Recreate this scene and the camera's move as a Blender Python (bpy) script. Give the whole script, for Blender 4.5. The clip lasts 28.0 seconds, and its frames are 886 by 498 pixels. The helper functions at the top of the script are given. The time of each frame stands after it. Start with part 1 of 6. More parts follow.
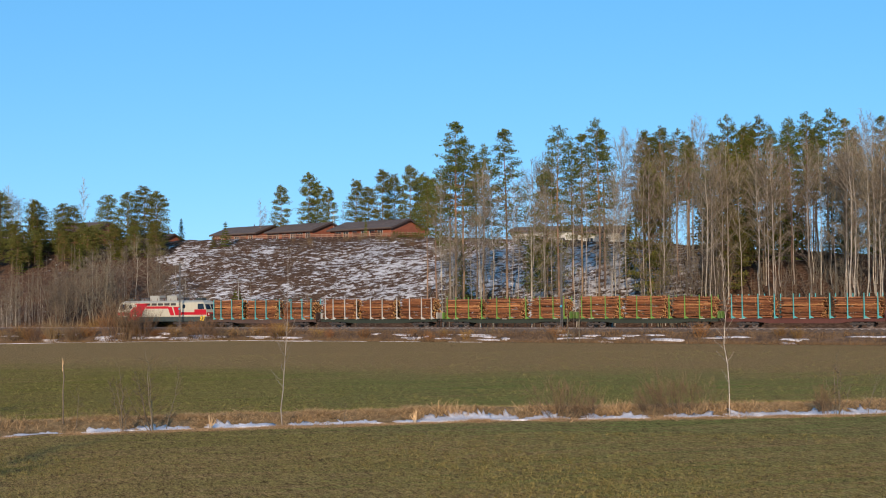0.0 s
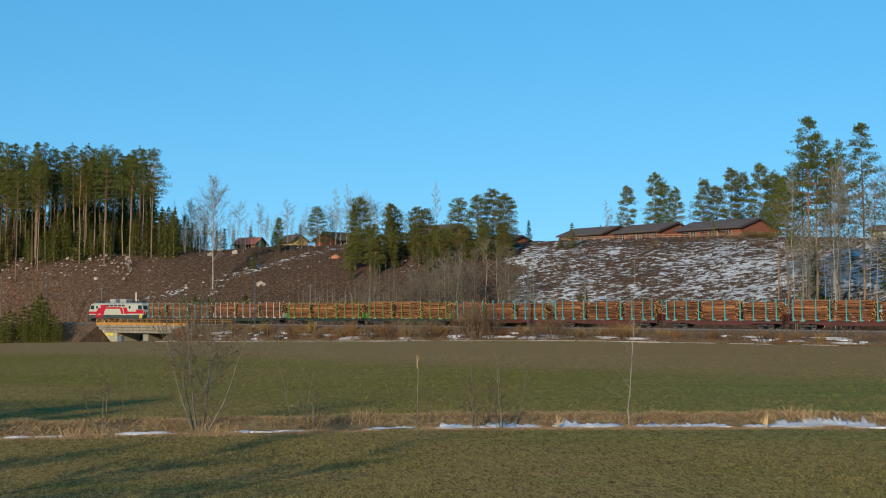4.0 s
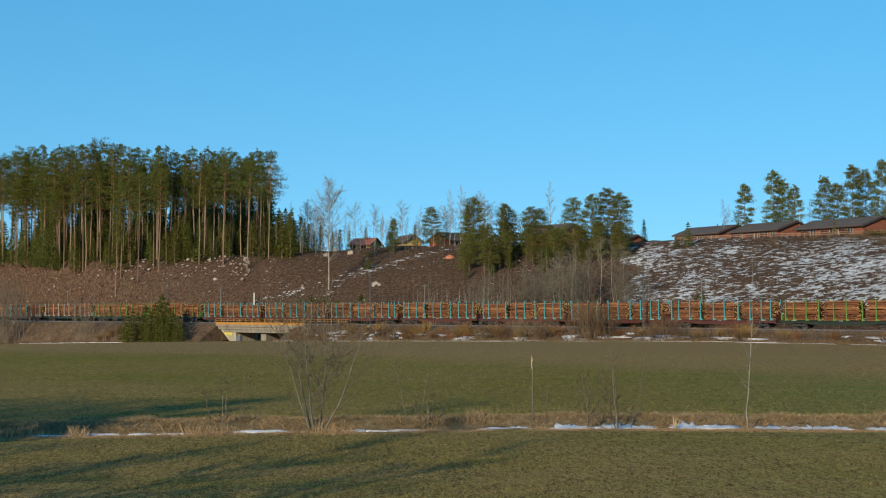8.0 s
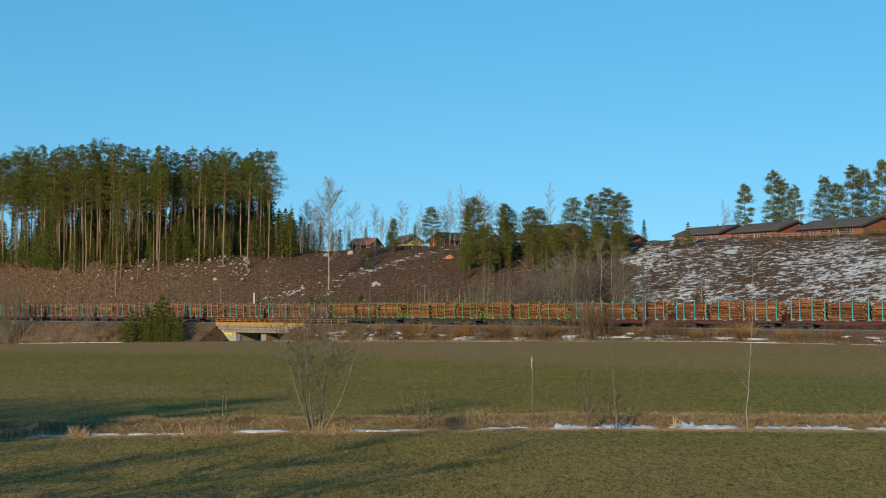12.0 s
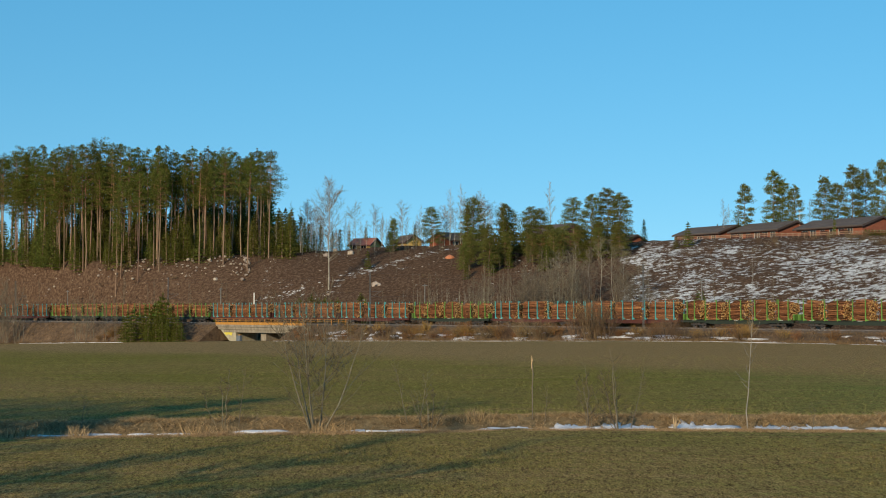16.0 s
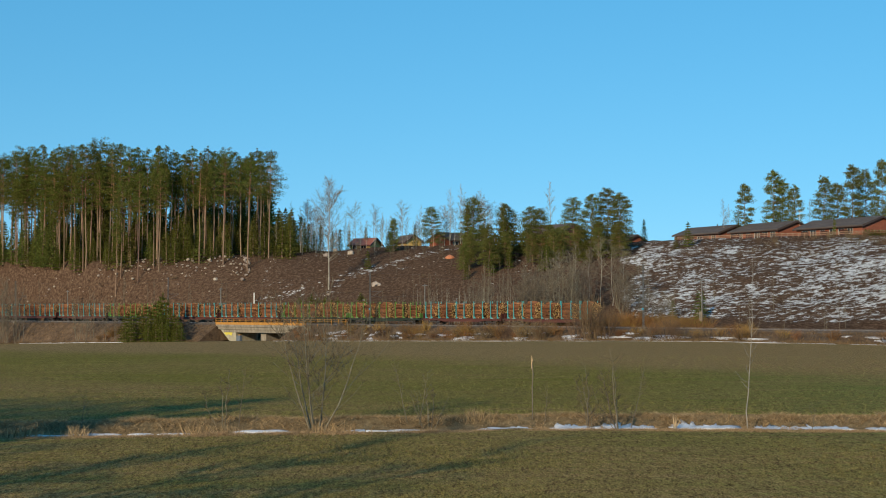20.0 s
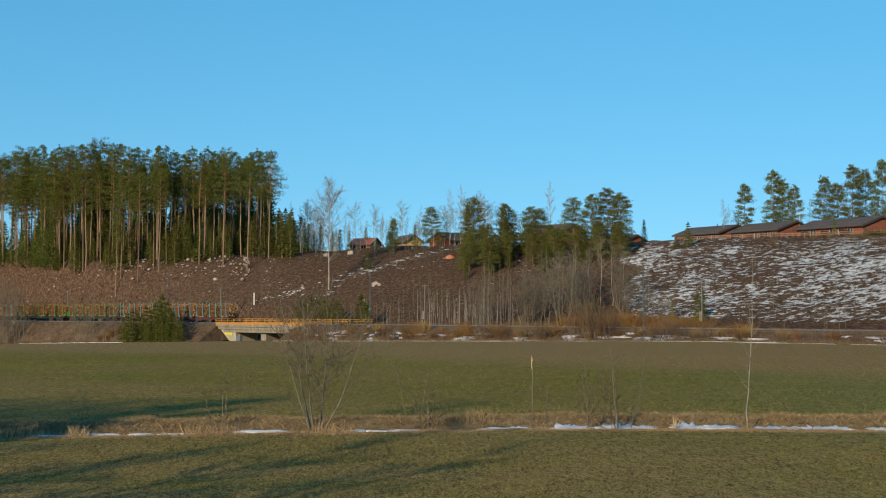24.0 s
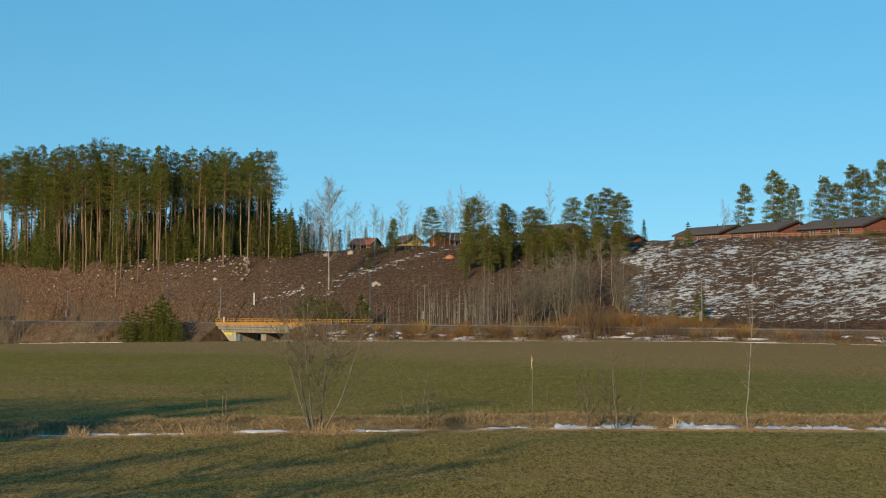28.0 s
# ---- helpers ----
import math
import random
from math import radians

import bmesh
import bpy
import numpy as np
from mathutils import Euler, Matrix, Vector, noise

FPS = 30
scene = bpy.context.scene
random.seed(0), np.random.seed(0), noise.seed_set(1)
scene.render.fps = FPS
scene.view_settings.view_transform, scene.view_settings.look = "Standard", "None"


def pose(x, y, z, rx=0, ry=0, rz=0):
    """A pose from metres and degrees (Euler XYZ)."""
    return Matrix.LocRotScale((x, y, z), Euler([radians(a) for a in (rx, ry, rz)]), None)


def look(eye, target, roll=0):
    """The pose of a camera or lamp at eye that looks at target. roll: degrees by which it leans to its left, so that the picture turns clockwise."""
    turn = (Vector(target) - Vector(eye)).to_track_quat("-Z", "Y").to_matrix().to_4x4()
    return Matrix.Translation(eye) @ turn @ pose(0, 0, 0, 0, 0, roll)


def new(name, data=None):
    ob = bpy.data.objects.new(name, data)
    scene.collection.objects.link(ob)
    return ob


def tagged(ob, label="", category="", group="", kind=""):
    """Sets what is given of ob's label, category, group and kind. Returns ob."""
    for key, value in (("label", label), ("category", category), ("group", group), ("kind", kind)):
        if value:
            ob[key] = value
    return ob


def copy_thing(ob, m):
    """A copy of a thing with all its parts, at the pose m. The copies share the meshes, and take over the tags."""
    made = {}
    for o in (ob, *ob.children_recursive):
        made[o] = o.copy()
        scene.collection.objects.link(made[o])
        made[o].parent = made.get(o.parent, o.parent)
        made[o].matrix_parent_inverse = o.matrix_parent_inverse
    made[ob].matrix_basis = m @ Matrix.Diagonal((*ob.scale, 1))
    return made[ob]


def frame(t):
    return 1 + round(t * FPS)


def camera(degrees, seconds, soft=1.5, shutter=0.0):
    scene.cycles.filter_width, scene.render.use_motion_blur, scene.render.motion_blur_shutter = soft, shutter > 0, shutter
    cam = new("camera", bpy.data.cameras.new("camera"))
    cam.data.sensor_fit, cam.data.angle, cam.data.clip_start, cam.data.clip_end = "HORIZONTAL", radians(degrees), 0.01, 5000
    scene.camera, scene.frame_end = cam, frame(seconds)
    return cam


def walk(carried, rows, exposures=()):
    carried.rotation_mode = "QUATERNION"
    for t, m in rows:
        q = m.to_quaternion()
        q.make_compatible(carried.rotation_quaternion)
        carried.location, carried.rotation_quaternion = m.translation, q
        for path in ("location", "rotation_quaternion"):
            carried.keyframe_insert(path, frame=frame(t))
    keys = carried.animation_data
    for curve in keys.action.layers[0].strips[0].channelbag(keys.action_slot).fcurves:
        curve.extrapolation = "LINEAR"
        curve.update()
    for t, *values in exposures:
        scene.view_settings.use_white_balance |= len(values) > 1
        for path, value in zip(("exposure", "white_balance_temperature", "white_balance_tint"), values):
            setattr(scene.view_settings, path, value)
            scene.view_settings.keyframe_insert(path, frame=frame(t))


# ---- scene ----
# ---- camera and its walk: a pan to the left from one standpoint, then still ----
cam = camera(36.52, 28.0, 1.06)


def gaze(az, pitch, roll):
    a, p = radians(az), radians(pitch)
    return look((0, 0, 0), (math.sin(a) * math.cos(p), math.cos(a) * math.cos(p), math.sin(p)), roll)


walk(cam, [
    (0.0, gaze(19.575, 2.503, -0.387)), (0.5, gaze(16.846, 2.524, -0.32)), (1.0, gaze(14.317, 2.545, -0.245)),
    (1.5, gaze(12.251, 2.553, -0.195)), (2.0, gaze(10.584, 2.565, -0.147)), (2.5, gaze(8.849, 2.571, -0.105)),
    (3.0, gaze(7.45, 2.575, -0.06)), (3.5, gaze(6.203, 2.577, -0.035)), (4.0, gaze(4.866, 2.577, -0.015)),
    (4.5, gaze(3.68, 2.578, 0.0)), (5.0, gaze(2.55, 2.58, 0.0)), (5.5, gaze(1.45, 2.581, 0.0)),
    (6.0, gaze(0.42, 2.582, 0.0)), (6.5, gaze(-0.066, 2.584, 0.0)), (7.0, gaze(-0.006, 2.582, 0.0)),
    (8.0, gaze(0.0, 2.582, 0.0)), (28.0, gaze(0.0, 2.582, 0.0)),
], exposures=[(0.0, 0.21, 6500, 19), (1.0, 0.13, 6330, 14), (2.0, 0.04, 6150, 9), (3.0, -0.01, 6100, 6), (8.0, 0.0, 6200, 4),
               (12.0, 0.0, 6430, 4), (16.0, 0.0, 6630, 4), (20.0, 0.0, 6390, 4), (22.0, 0.0, 6340, 4), (25.0, 0.0, 6600, 4), (28.0, 0.0, 6850, 4)])

# ---- sky and sun ----
SUN_AZ, SUN_EL = 206.0, 17.0
world = bpy.data.worlds.new("sky")
scene.world = world
world.use_nodes = True
nt = world.node_tree
sky = nt.nodes.new("ShaderNodeTexSky")
sky.sky_type = "NISHITA"
sky.sun_disc = False
sky.sun_elevation = radians(SUN_EL)
sky.sun_rotation = radians(SUN_AZ)
sky.air_density, sky.dust_density, sky.ozone_density = 1.1, 0.0, 6.0
back = nt.nodes["Background"]
back.inputs["Strength"].default_value = 0.315
tone = nt.nodes.new("ShaderNodeHueSaturation")
tone.inputs["Saturation"].default_value = 1.41
tone.inputs["Hue"].default_value = 0.494
soft_sky = nt.nodes.new("ShaderNodeGamma")
soft_sky.inputs["Gamma"].default_value = 0.58
# the clear air keeps its blue down to the tree tops
aim, lift, unit = nt.nodes.new("ShaderNodeTexCoord"), nt.nodes.new("ShaderNodeMapping"), nt.nodes.new("ShaderNodeVectorMath")
lift.inputs["Location"].default_value = (0, 0, 0.10)
unit.operation = "NORMALIZE"
nt.links.new(aim.outputs["Generated"], lift.inputs["Vector"])
nt.links.new(lift.outputs["Vector"], unit.inputs[0])
nt.links.new(unit.outputs["Vector"], sky.inputs["Vector"])
nt.links.new(sky.outputs["Color"], soft_sky.inputs["Color"])
nt.links.new(soft_sky.outputs["Color"], tone.inputs["Color"])
nt.links.new(tone.outputs["Color"], back.inputs["Color"])
sun = new("sun", bpy.data.lights.new("sun", "SUN"))
sun.data.energy, sun.data.angle, sun.data.color = 5.0, radians(0.5), (1.0, 0.785, 0.555)
sun.matrix_world = look((0, 0, 0), (-math.sin(radians(SUN_AZ)) * math.cos(radians(SUN_EL)), -math.cos(radians(SUN_AZ)) * math.cos(radians(SUN_EL)), -math.sin(radians(SUN_EL))))
sun.location = (0, 0, 60)

# ---- plan: the camera stands at the origin; az is clockwise from +y, in degrees ----
TURN, DIST, RAIL = 44.93, 186.0, -2.95    # the track's normal, its distance, height of the rail tops
BOW, APEX = -0.000677, -180.0             # the track's curvature, 1/m, and where it stands square to its normal
NX, NY = math.sin(radians(TURN)), math.cos(radians(TURN))
UX, UY = NY, -NX


def bow(s):
    """How far the curved track lies behind its straight chord; it runs straight on past 230 m."""
    d = min(max(s - APEX, -230.0), 230.0)
    return BOW / 2 * d * (2 * (s - APEX) - d)


def heading(s):
    """Turn of the track about z at s, in degrees."""
    return math.degrees(math.atan(BOW * min(max(s - APEX, -230.0), 230.0))) - TURN


def track(s, q=0.0):
    """Plan place s metres along the track and q metres behind its middle."""
    return (UX * s + NX * (DIST + bow(s) + q), UY * s + NY * (DIST + bow(s) + q))


def rail_place(x, y):
    """The plan place as metres along the track and metres behind its middle."""
    s = UX * x + UY * y
    return s, NX * x + NY * y - DIST - bow(s)


def rail_range(az, e):
    """Distance at which a line of sight stands e metres behind the track."""
    a = radians(az - TURN)
    r = (DIST + e) / math.cos(a)
    for _ in range(12):
        r = (DIST + e + bow(r * math.sin(a))) / math.cos(a)
    return r


def spot(az, r):
    """Plan place in a direction, r metres off as the slope was first paced; the plan draws in towards the right."""
    return polar(az, r * (0.968 - 0.0024 * az if az < 0 else 0.968 - 0.001 * az))


def polar(az, r):
    return (r * math.sin(radians(az)), r * math.cos(radians(az)))


def curve(x, xs, ys):
    return float(np.interp(x, xs, ys))


CREST_AZ = (-22, -18, -14, -7, -2, 5, 10, 15, 18, 24, 28, 33, 40)
CREST_E = (17, 15, 17, 38.3, 65.9, 75.2, 85.2, 99.4, 100.5, 81.7, 65.8, 59.5, 63.7)
CREST_Z = (14.2, 14, 13.1, 14.3, 17.4, 16.0, 16.8, 17.3, 17.1, 14, 12.2, 9.9, 7.9)


def ease(t):
    t = min(max(t, 0.0), 1.0)
    return t * t * (3 - 2 * t)


def ditch(x):
    """The ditch's middle, as y over x."""
    return curve(x, (-56, -18.4, -11.4, -8, -2.6, 3.4, 12.4, 16.3, 23.6, 30, 37.7, 44, 75), (50.5, 57.6, 58.9, 60.0, 60.4, 61.5, 61.9, 61.4, 60.6, 59.2, 57.2, 56.0, 51.0)) + 0.12 * math.sin(x * 0.35)


def ground(x, y):
    """Height of the ground at a place."""
    s, e = rail_place(x, y)
    q = e + DIST
    az = math.degrees(math.atan2(x, y))
    low = -5.35 + 0.5 * ease((q - 70) / 90) - 0.0165 * max(0.0, -s - 118) * min(max((q - 40) / 85, 0), 1) * (1 if s > -437 else max(0, 1 - (-437 - s) / 300))
    low -= 0.006 * max(0.0, min(-s, 437) - 232) * min(max((q - 60) / 80, 0), 1)
    if abs(x) < 120 and 40 < y < 80:
        d = y - ditch(x)
        low += 0.30 * ease((d - 0.6) / 1.6) * (1 - 0.6 * ease((d - 3) / 3)) - 0.14 * math.exp(-(d / 1.1) ** 2)
    e -= 7
    if e <= 0 or y < -50:
        return low
    ec = curve(az, CREST_AZ, CREST_E) - 7
    zc = curve(az, CREST_AZ, CREST_Z)
    z0 = max(low, -4.9)
    t = e / ec
    if t < 1:
        up = 0.62 * t + 0.38 * ease(t)
        z = z0 + (zc - z0) * up
        if e < 8:
            z = low + (z - low) * e / 8
        return z
    rise = 0.015 + 0.13 * (1 - ease((az + 7.5) / 3.5))
    return zc + rise * min(e - ec, 45) + 0.01 * min(e - ec, 150)

# ---- materials ----
class Nodes:
    """A short hand for node materials."""

    def __init__(self, name):
        self.mat = bpy.data.materials.new(name)
        self.mat.use_nodes = True
        self.tree = self.mat.node_tree
        self.bsdf = self.tree.nodes["Principled BSDF"]

    def add(self, kind, **values):
        node = self.tree.nodes.new(kind)
        for key, value in values.items():
            node.inputs[key].default_value = value
        return node

    def link(self, a, b):
        self.tree.links.new(a, b)

    def coords(self, scale=(1, 1, 1), kind="Object"):
        tex = self.tree.nodes.new("ShaderNodeTexCoord")
        mapping = self.tree.nodes.new("ShaderNodeMapping")
        mapping.inputs["Scale"].default_value = scale
        self.link(tex.outputs[kind], mapping.inputs["Vector"])
        return mapping.outputs["Vector"]

    def noise(self, vector, scale, detail=4.0, rough=0.6):
        node = self.add("ShaderNodeTexNoise", Scale=scale, Detail=detail, Roughness=rough)
        if vector is not None:
            self.link(vector, node.inputs["Vector"])
        return node.outputs["Fac"]

    def ramp(self, fac, *stops):
        node = self.tree.nodes.new("ShaderNodeValToRGB")
        while len(node.color_ramp.elements) < len(stops):
            node.color_ramp.elements.new(0.5)
        for el, (pos, col) in zip(node.color_ramp.elements, stops):
            el.position = pos
            el.color = (*col, 1) if len(col) == 3 else col
        self.link(fac, node.inputs["Fac"])
        return node.outputs["Color"]

    def mix(self, fac, a, b, blend="MIX"):
        node = self.tree.nodes.new("ShaderNodeMix")
        node.data_type, node.blend_type = "RGBA", blend
        for value, socket in ((fac, node.inputs[0]), (a, node.inputs[6]), (b, node.inputs[7])):
            if isinstance(value, bpy.types.NodeSocket):
                self.link(value, socket)
            elif isinstance(value, tuple):
                socket.default_value = (*value, 1)
            else:
                socket.default_value = value
        return node.outputs[2]

    def maths(self, op, a, b=0.5, c=0.0):
        node = self.tree.nodes.new("ShaderNodeMath")
        node.operation = op
        for value, socket in zip((a, b, c), node.inputs):
            if isinstance(value, bpy.types.NodeSocket):
                self.link(value, socket)
            else:
                socket.default_value = value
        return node.outputs[0]

    def attr(self, name):
        node = self.tree.nodes.new("ShaderNodeAttribute")
        node.attribute_name = name
        return node.outputs["Fac"]

    def done(self, color, rough=0.85, bump=None, depth=0.02, metal=0.0, spec=0.3):
        b = self.bsdf
        if isinstance(color, bpy.types.NodeSocket):
            self.link(color, b.inputs["Base Color"])
        else:
            b.inputs["Base Color"].default_value = (*color, 1)
        b.inputs["Roughness"].default_value = rough
        b.inputs["Metallic"].default_value = metal
        b.inputs["Specular IOR Level"].default_value = spec
        if bump is not None:
            node = self.add("ShaderNodeBump", Distance=depth, Strength=1.0)
            self.link(bump, node.inputs["Height"])
            self.link(node.outputs["Normal"], b.inputs["Normal"])
        return self.mat


def grained(name, a, b, scale=6.0, rough=0.8, stretch=(1, 1, 1), vary=0.0, metal=0.0, depth=0.01, kind="Object", spec=0.3):
    """Two tones mixed by two scales of noise; vary: how far each object differs in lightness."""
    m = Nodes(name)
    v = m.coords(stretch, kind)
    fine, broad = m.noise(v, scale), m.noise(v, scale * 0.17, 2.0)
    both = m.maths("ADD", m.maths("MULTIPLY", fine, 0.6), m.maths("MULTIPLY", broad, 0.4))
    col = m.ramp(both, (0.36, a), (0.64, b))
    if vary:
        info = m.tree.nodes.new("ShaderNodeObjectInfo")
        hsv = m.add("ShaderNodeHueSaturation")
        m.link(m.maths("MULTIPLY_ADD", info.outputs["Random"], vary, 1 - vary / 2), hsv.inputs["Value"])
        m.link(m.maths("MULTIPLY_ADD", info.outputs["Random"], vary * 0.10, 0.5 - vary * 0.05), hsv.inputs["Hue"])
        m.link(col, hsv.inputs["Color"])
        col = hsv.outputs["Color"]
    return m.done(col, rough, fine, depth, metal, spec)


def leafy(name, a, b, rough=0.7, vary=0.35, thin=0.0):
    """Foliage: every tuft has its own tone, every tree its own cast; thin: the share of light that passes through."""
    m = Nodes(name)
    geo = m.tree.nodes.new("ShaderNodeNewGeometry")
    info = m.tree.nodes.new("ShaderNodeObjectInfo")
    col = m.ramp(geo.outputs["Random Per Island"], (0.0, a), (1.0, b))
    hsv = m.add("ShaderNodeHueSaturation")
    m.link(m.maths("MULTIPLY_ADD", info.outputs["Random"], vary, 1 - vary / 2), hsv.inputs["Value"])
    m.link(m.maths("MULTIPLY_ADD", info.outputs["Random"], 0.035, 0.482), hsv.inputs["Hue"])
    m.link(col, hsv.inputs["Color"])
    mat = m.done(hsv.outputs["Color"], rough, spec=0.03)
    if thin:
        glow, both = m.add("ShaderNodeBsdfTranslucent"), m.add("ShaderNodeMixShader", Fac=thin)
        m.link(hsv.outputs["Color"], glow.inputs["Color"])
        m.link(m.bsdf.outputs["BSDF"], both.inputs[1])
        m.link(glow.outputs["BSDF"], both.inputs[2])
        m.link(both.outputs["Shader"], m.tree.nodes["Material Output"].inputs["Surface"])
    return mat


def make_ground():
    m = Nodes("ground")
    v = m.coords()
    flat = m.coords((0.09, 1.0, 1.0))
    big, mid = m.noise(v, 0.025, 3.0), m.noise(flat, 0.45, 5.0)
    tuft = m.noise(m.coords((6.0, 1.6, 1.0)), 1.0, 6.0, 0.8)
    speck = m.noise(m.coords((18.0, 6.0, 1.0)), 1.0, 3.0, 0.8)
    row = m.noise(m.coords((0.16, 2.0, 1.0)), 1.0, 3.0, 0.6)
    fine = m.maths("ADD", m.maths("MULTIPLY", speck, 0.55), m.maths("MULTIPLY", tuft, 0.45))
    # young winter crop: green rows over brown soil
    soil = m.ramp(fine, (0.42, (0.085, 0.05, 0.022)), (0.58, (0.50, 0.32, 0.135)))
    olive = m.ramp(fine, (0.42, (0.045, 0.043, 0.009)), (0.58, (0.33, 0.272, 0.06)))
    fresh = m.ramp(fine, (0.42, (0.035, 0.044, 0.012)), (0.58, (0.28, 0.30, 0.078)))
    crop = m.mix(m.attr("lush"), olive, fresh)
    cover = m.maths("ADD", m.maths("MULTIPLY", mid, 0.4), m.maths("ADD", m.maths("MULTIPLY", big, 0.5), m.maths("MULTIPLY", tuft, 0.9)))
    cover = m.maths("ADD", m.maths("ADD", cover, m.maths("MULTIPLY", m.maths("SUBTRACT", row, 0.5), 0.7)), m.attr("crop"))
    cover = m.ramp(m.maths("SUBTRACT", cover, 1.0), (0.26, (0, 0, 0)), (0.70, (1, 1, 1)))
    field = m.mix(cover, soil, crop)
    # dead grass of the verges
    straw = m.ramp(m.noise(m.coords((1, 1, 3)), 1.7, 5.0, 0.7), (0.3, (0.105, 0.074, 0.04)), (0.7, (0.30, 0.22, 0.116)))
    col = m.mix(m.attr("straw"), field, straw)
    # cleared slope: heather, brash and bare soil
    heath = m.ramp(m.noise(v, 1.5, 6.0, 0.8), (0.32, (0.032, 0.019, 0.013)), (0.5, (0.085, 0.052, 0.034)), (0.7, (0.215, 0.148, 0.098)))
    col = m.mix(m.attr("heath"), col, heath)
    # snow in hollows, lying in streaks across the slope
    patch = m.maths("ADD", m.maths("MULTIPLY", m.noise(m.coords((0.72, 0.85, 1.5)), 0.72, 8.0, 0.78), 0.8), m.maths("MULTIPLY", m.noise(v, 0.06, 2.0), 0.2))
    snowy = m.ramp(m.maths("ADD", patch, m.maths("SUBTRACT", m.attr("snow"), 0.5)), (0.508, (0, 0, 0)), (0.523, (1, 1, 1)))
    snow = m.ramp(m.noise(v, 1.2, 4.0), (0.3, (0.42, 0.42, 0.41)), (0.7, (0.68, 0.68, 0.66)))
    col = m.mix(m.maths("MULTIPLY", snowy, m.maths("GREATER_THAN", m.attr("snow"), 0.02)), col, snow)
    return m.done(col, 0.9, fine, 0.11, spec=0.0)


M_GROUND = make_ground()
M_SNOW = grained("old_snow", (0.42, 0.42, 0.43), (0.68, 0.68, 0.69), 2.5, 0.7, depth=0.04)
M_BANK = grained("embankment", (0.05, 0.031, 0.019), (0.17, 0.11, 0.062), 1.3, 0.95, depth=0.15)
M_BALLAST = grained("ballast", (0.045, 0.035, 0.028), (0.12, 0.095, 0.075), 9.0, 0.95, depth=0.04)
M_RAIL = grained("rail_steel", (0.12, 0.08, 0.06), (0.28, 0.24, 0.21), 4.0, 0.45, metal=0.7)
M_TIE = grained("sleeper_concrete", (0.2, 0.19, 0.17), (0.32, 0.3, 0.27), 4.0)
M_NEEDLE = leafy("pine_needles", (0.065, 0.084, 0.018), (0.16, 0.176, 0.037), thin=0.35)
M_HILL = leafy("hill_pine_needles", (0.085, 0.096, 0.026), (0.21, 0.214, 0.056), thin=0.35)
M_SPRUCE = leafy("spruce_needles", (0.064, 0.078, 0.02), (0.165, 0.182, 0.042), thin=0.35)
M_YOUNG = leafy("young_conifer", (0.052, 0.064, 0.014), (0.15, 0.16, 0.032), thin=0.35)
M_UNDER = leafy("undergrowth_needles", (0.07, 0.077, 0.018), (0.18, 0.182, 0.042), thin=0.35)
M_BARK = grained("pine_bark", (0.14, 0.098, 0.068), (0.33, 0.225, 0.145), 2.0, 0.95, (3, 3, 0.5), 0.35, depth=0.05)
M_BARK_RED = grained("pine_upper_bark", (0.17, 0.09, 0.05), (0.32, 0.18, 0.095), 2.0, 0.9, (3, 3, 0.6), 0.3, depth=0.03)
M_ASPEN = grained("aspen_bark", (0.195, 0.178, 0.145), (0.43, 0.395, 0.325), 1.6, 0.9, (2, 2, 0.8), 0.35, depth=0.03)
M_BIRCH = grained("birch_bark", (0.22, 0.195, 0.155), (0.60, 0.55, 0.46), 2.2, 0.85, (1, 1, 2.5), 0.2, depth=0.02)
M_TWIG = leafy("bare_twigs", (0.10, 0.084, 0.06), (0.24, 0.204, 0.146), 0.9, 0.35)
M_ALDER = leafy("alder_twigs", (0.075, 0.066, 0.05), (0.19, 0.165, 0.125), 0.9, 0.3)
M_SALLOW = grained("sallow_bark", (0.09, 0.076, 0.053), (0.21, 0.178, 0.125), 3.0, 0.9, (2, 2, 0.8), 0.3)
M_SALLOW_TWIG = leafy("sallow_twigs", (0.05, 0.038, 0.026), (0.14, 0.108, 0.07), 0.9, 0.3)
M_WILLOW = leafy("willow_twigs", (0.07, 0.049, 0.031), (0.19, 0.132, 0.08), 0.9, 0.4)
M_GOLD = leafy("golden_willow_twigs", (0.125, 0.066, 0.024), (0.29, 0.165, 0.062), 0.9, 0.3)
M_STRAW = leafy("dead_grass", (0.165, 0.104, 0.056), (0.45, 0.31, 0.172), 0.9, 0.2)
M_HEATH = leafy("heather", (0.035, 0.022, 0.014), (0.19, 0.125, 0.07), 0.95, 0.1)
M_STRAW_DARK = leafy("brown_grass", (0.07, 0.042, 0.023), (0.23, 0.145, 0.078), 0.9, 0.2)
M_CROP = leafy("crop_blades", (0.035, 0.045, 0.010), (0.30, 0.26, 0.085), 0.8, 0.1)
M_ROCK = grained("granite", (0.19, 0.155, 0.125), (0.44, 0.365, 0.295), 1.5, 0.9, vary=0.35, depth=0.06)
M_BRICK = grained("red_brick_wall", (0.17, 0.055, 0.032), (0.27, 0.092, 0.05), 3.0, 0.9, (1, 1, 4), depth=0.02)
M_ROOF = grained("brown_roof_felt", (0.065, 0.052, 0.044), (0.12, 0.095, 0.08), 2.0, 0.9)
M_WHITE = grained("white_paint", (0.66, 0.64, 0.58), (0.82, 0.8, 0.75), 3.0, 0.6)
M_PALE = grained("pale_render", (0.33, 0.355, 0.335), (0.46, 0.485, 0.455), 2.0, 0.85)
M_YELLOW = grained("yellow_render", (0.52, 0.34, 0.10), (0.68, 0.46, 0.16), 3.0, 0.8)
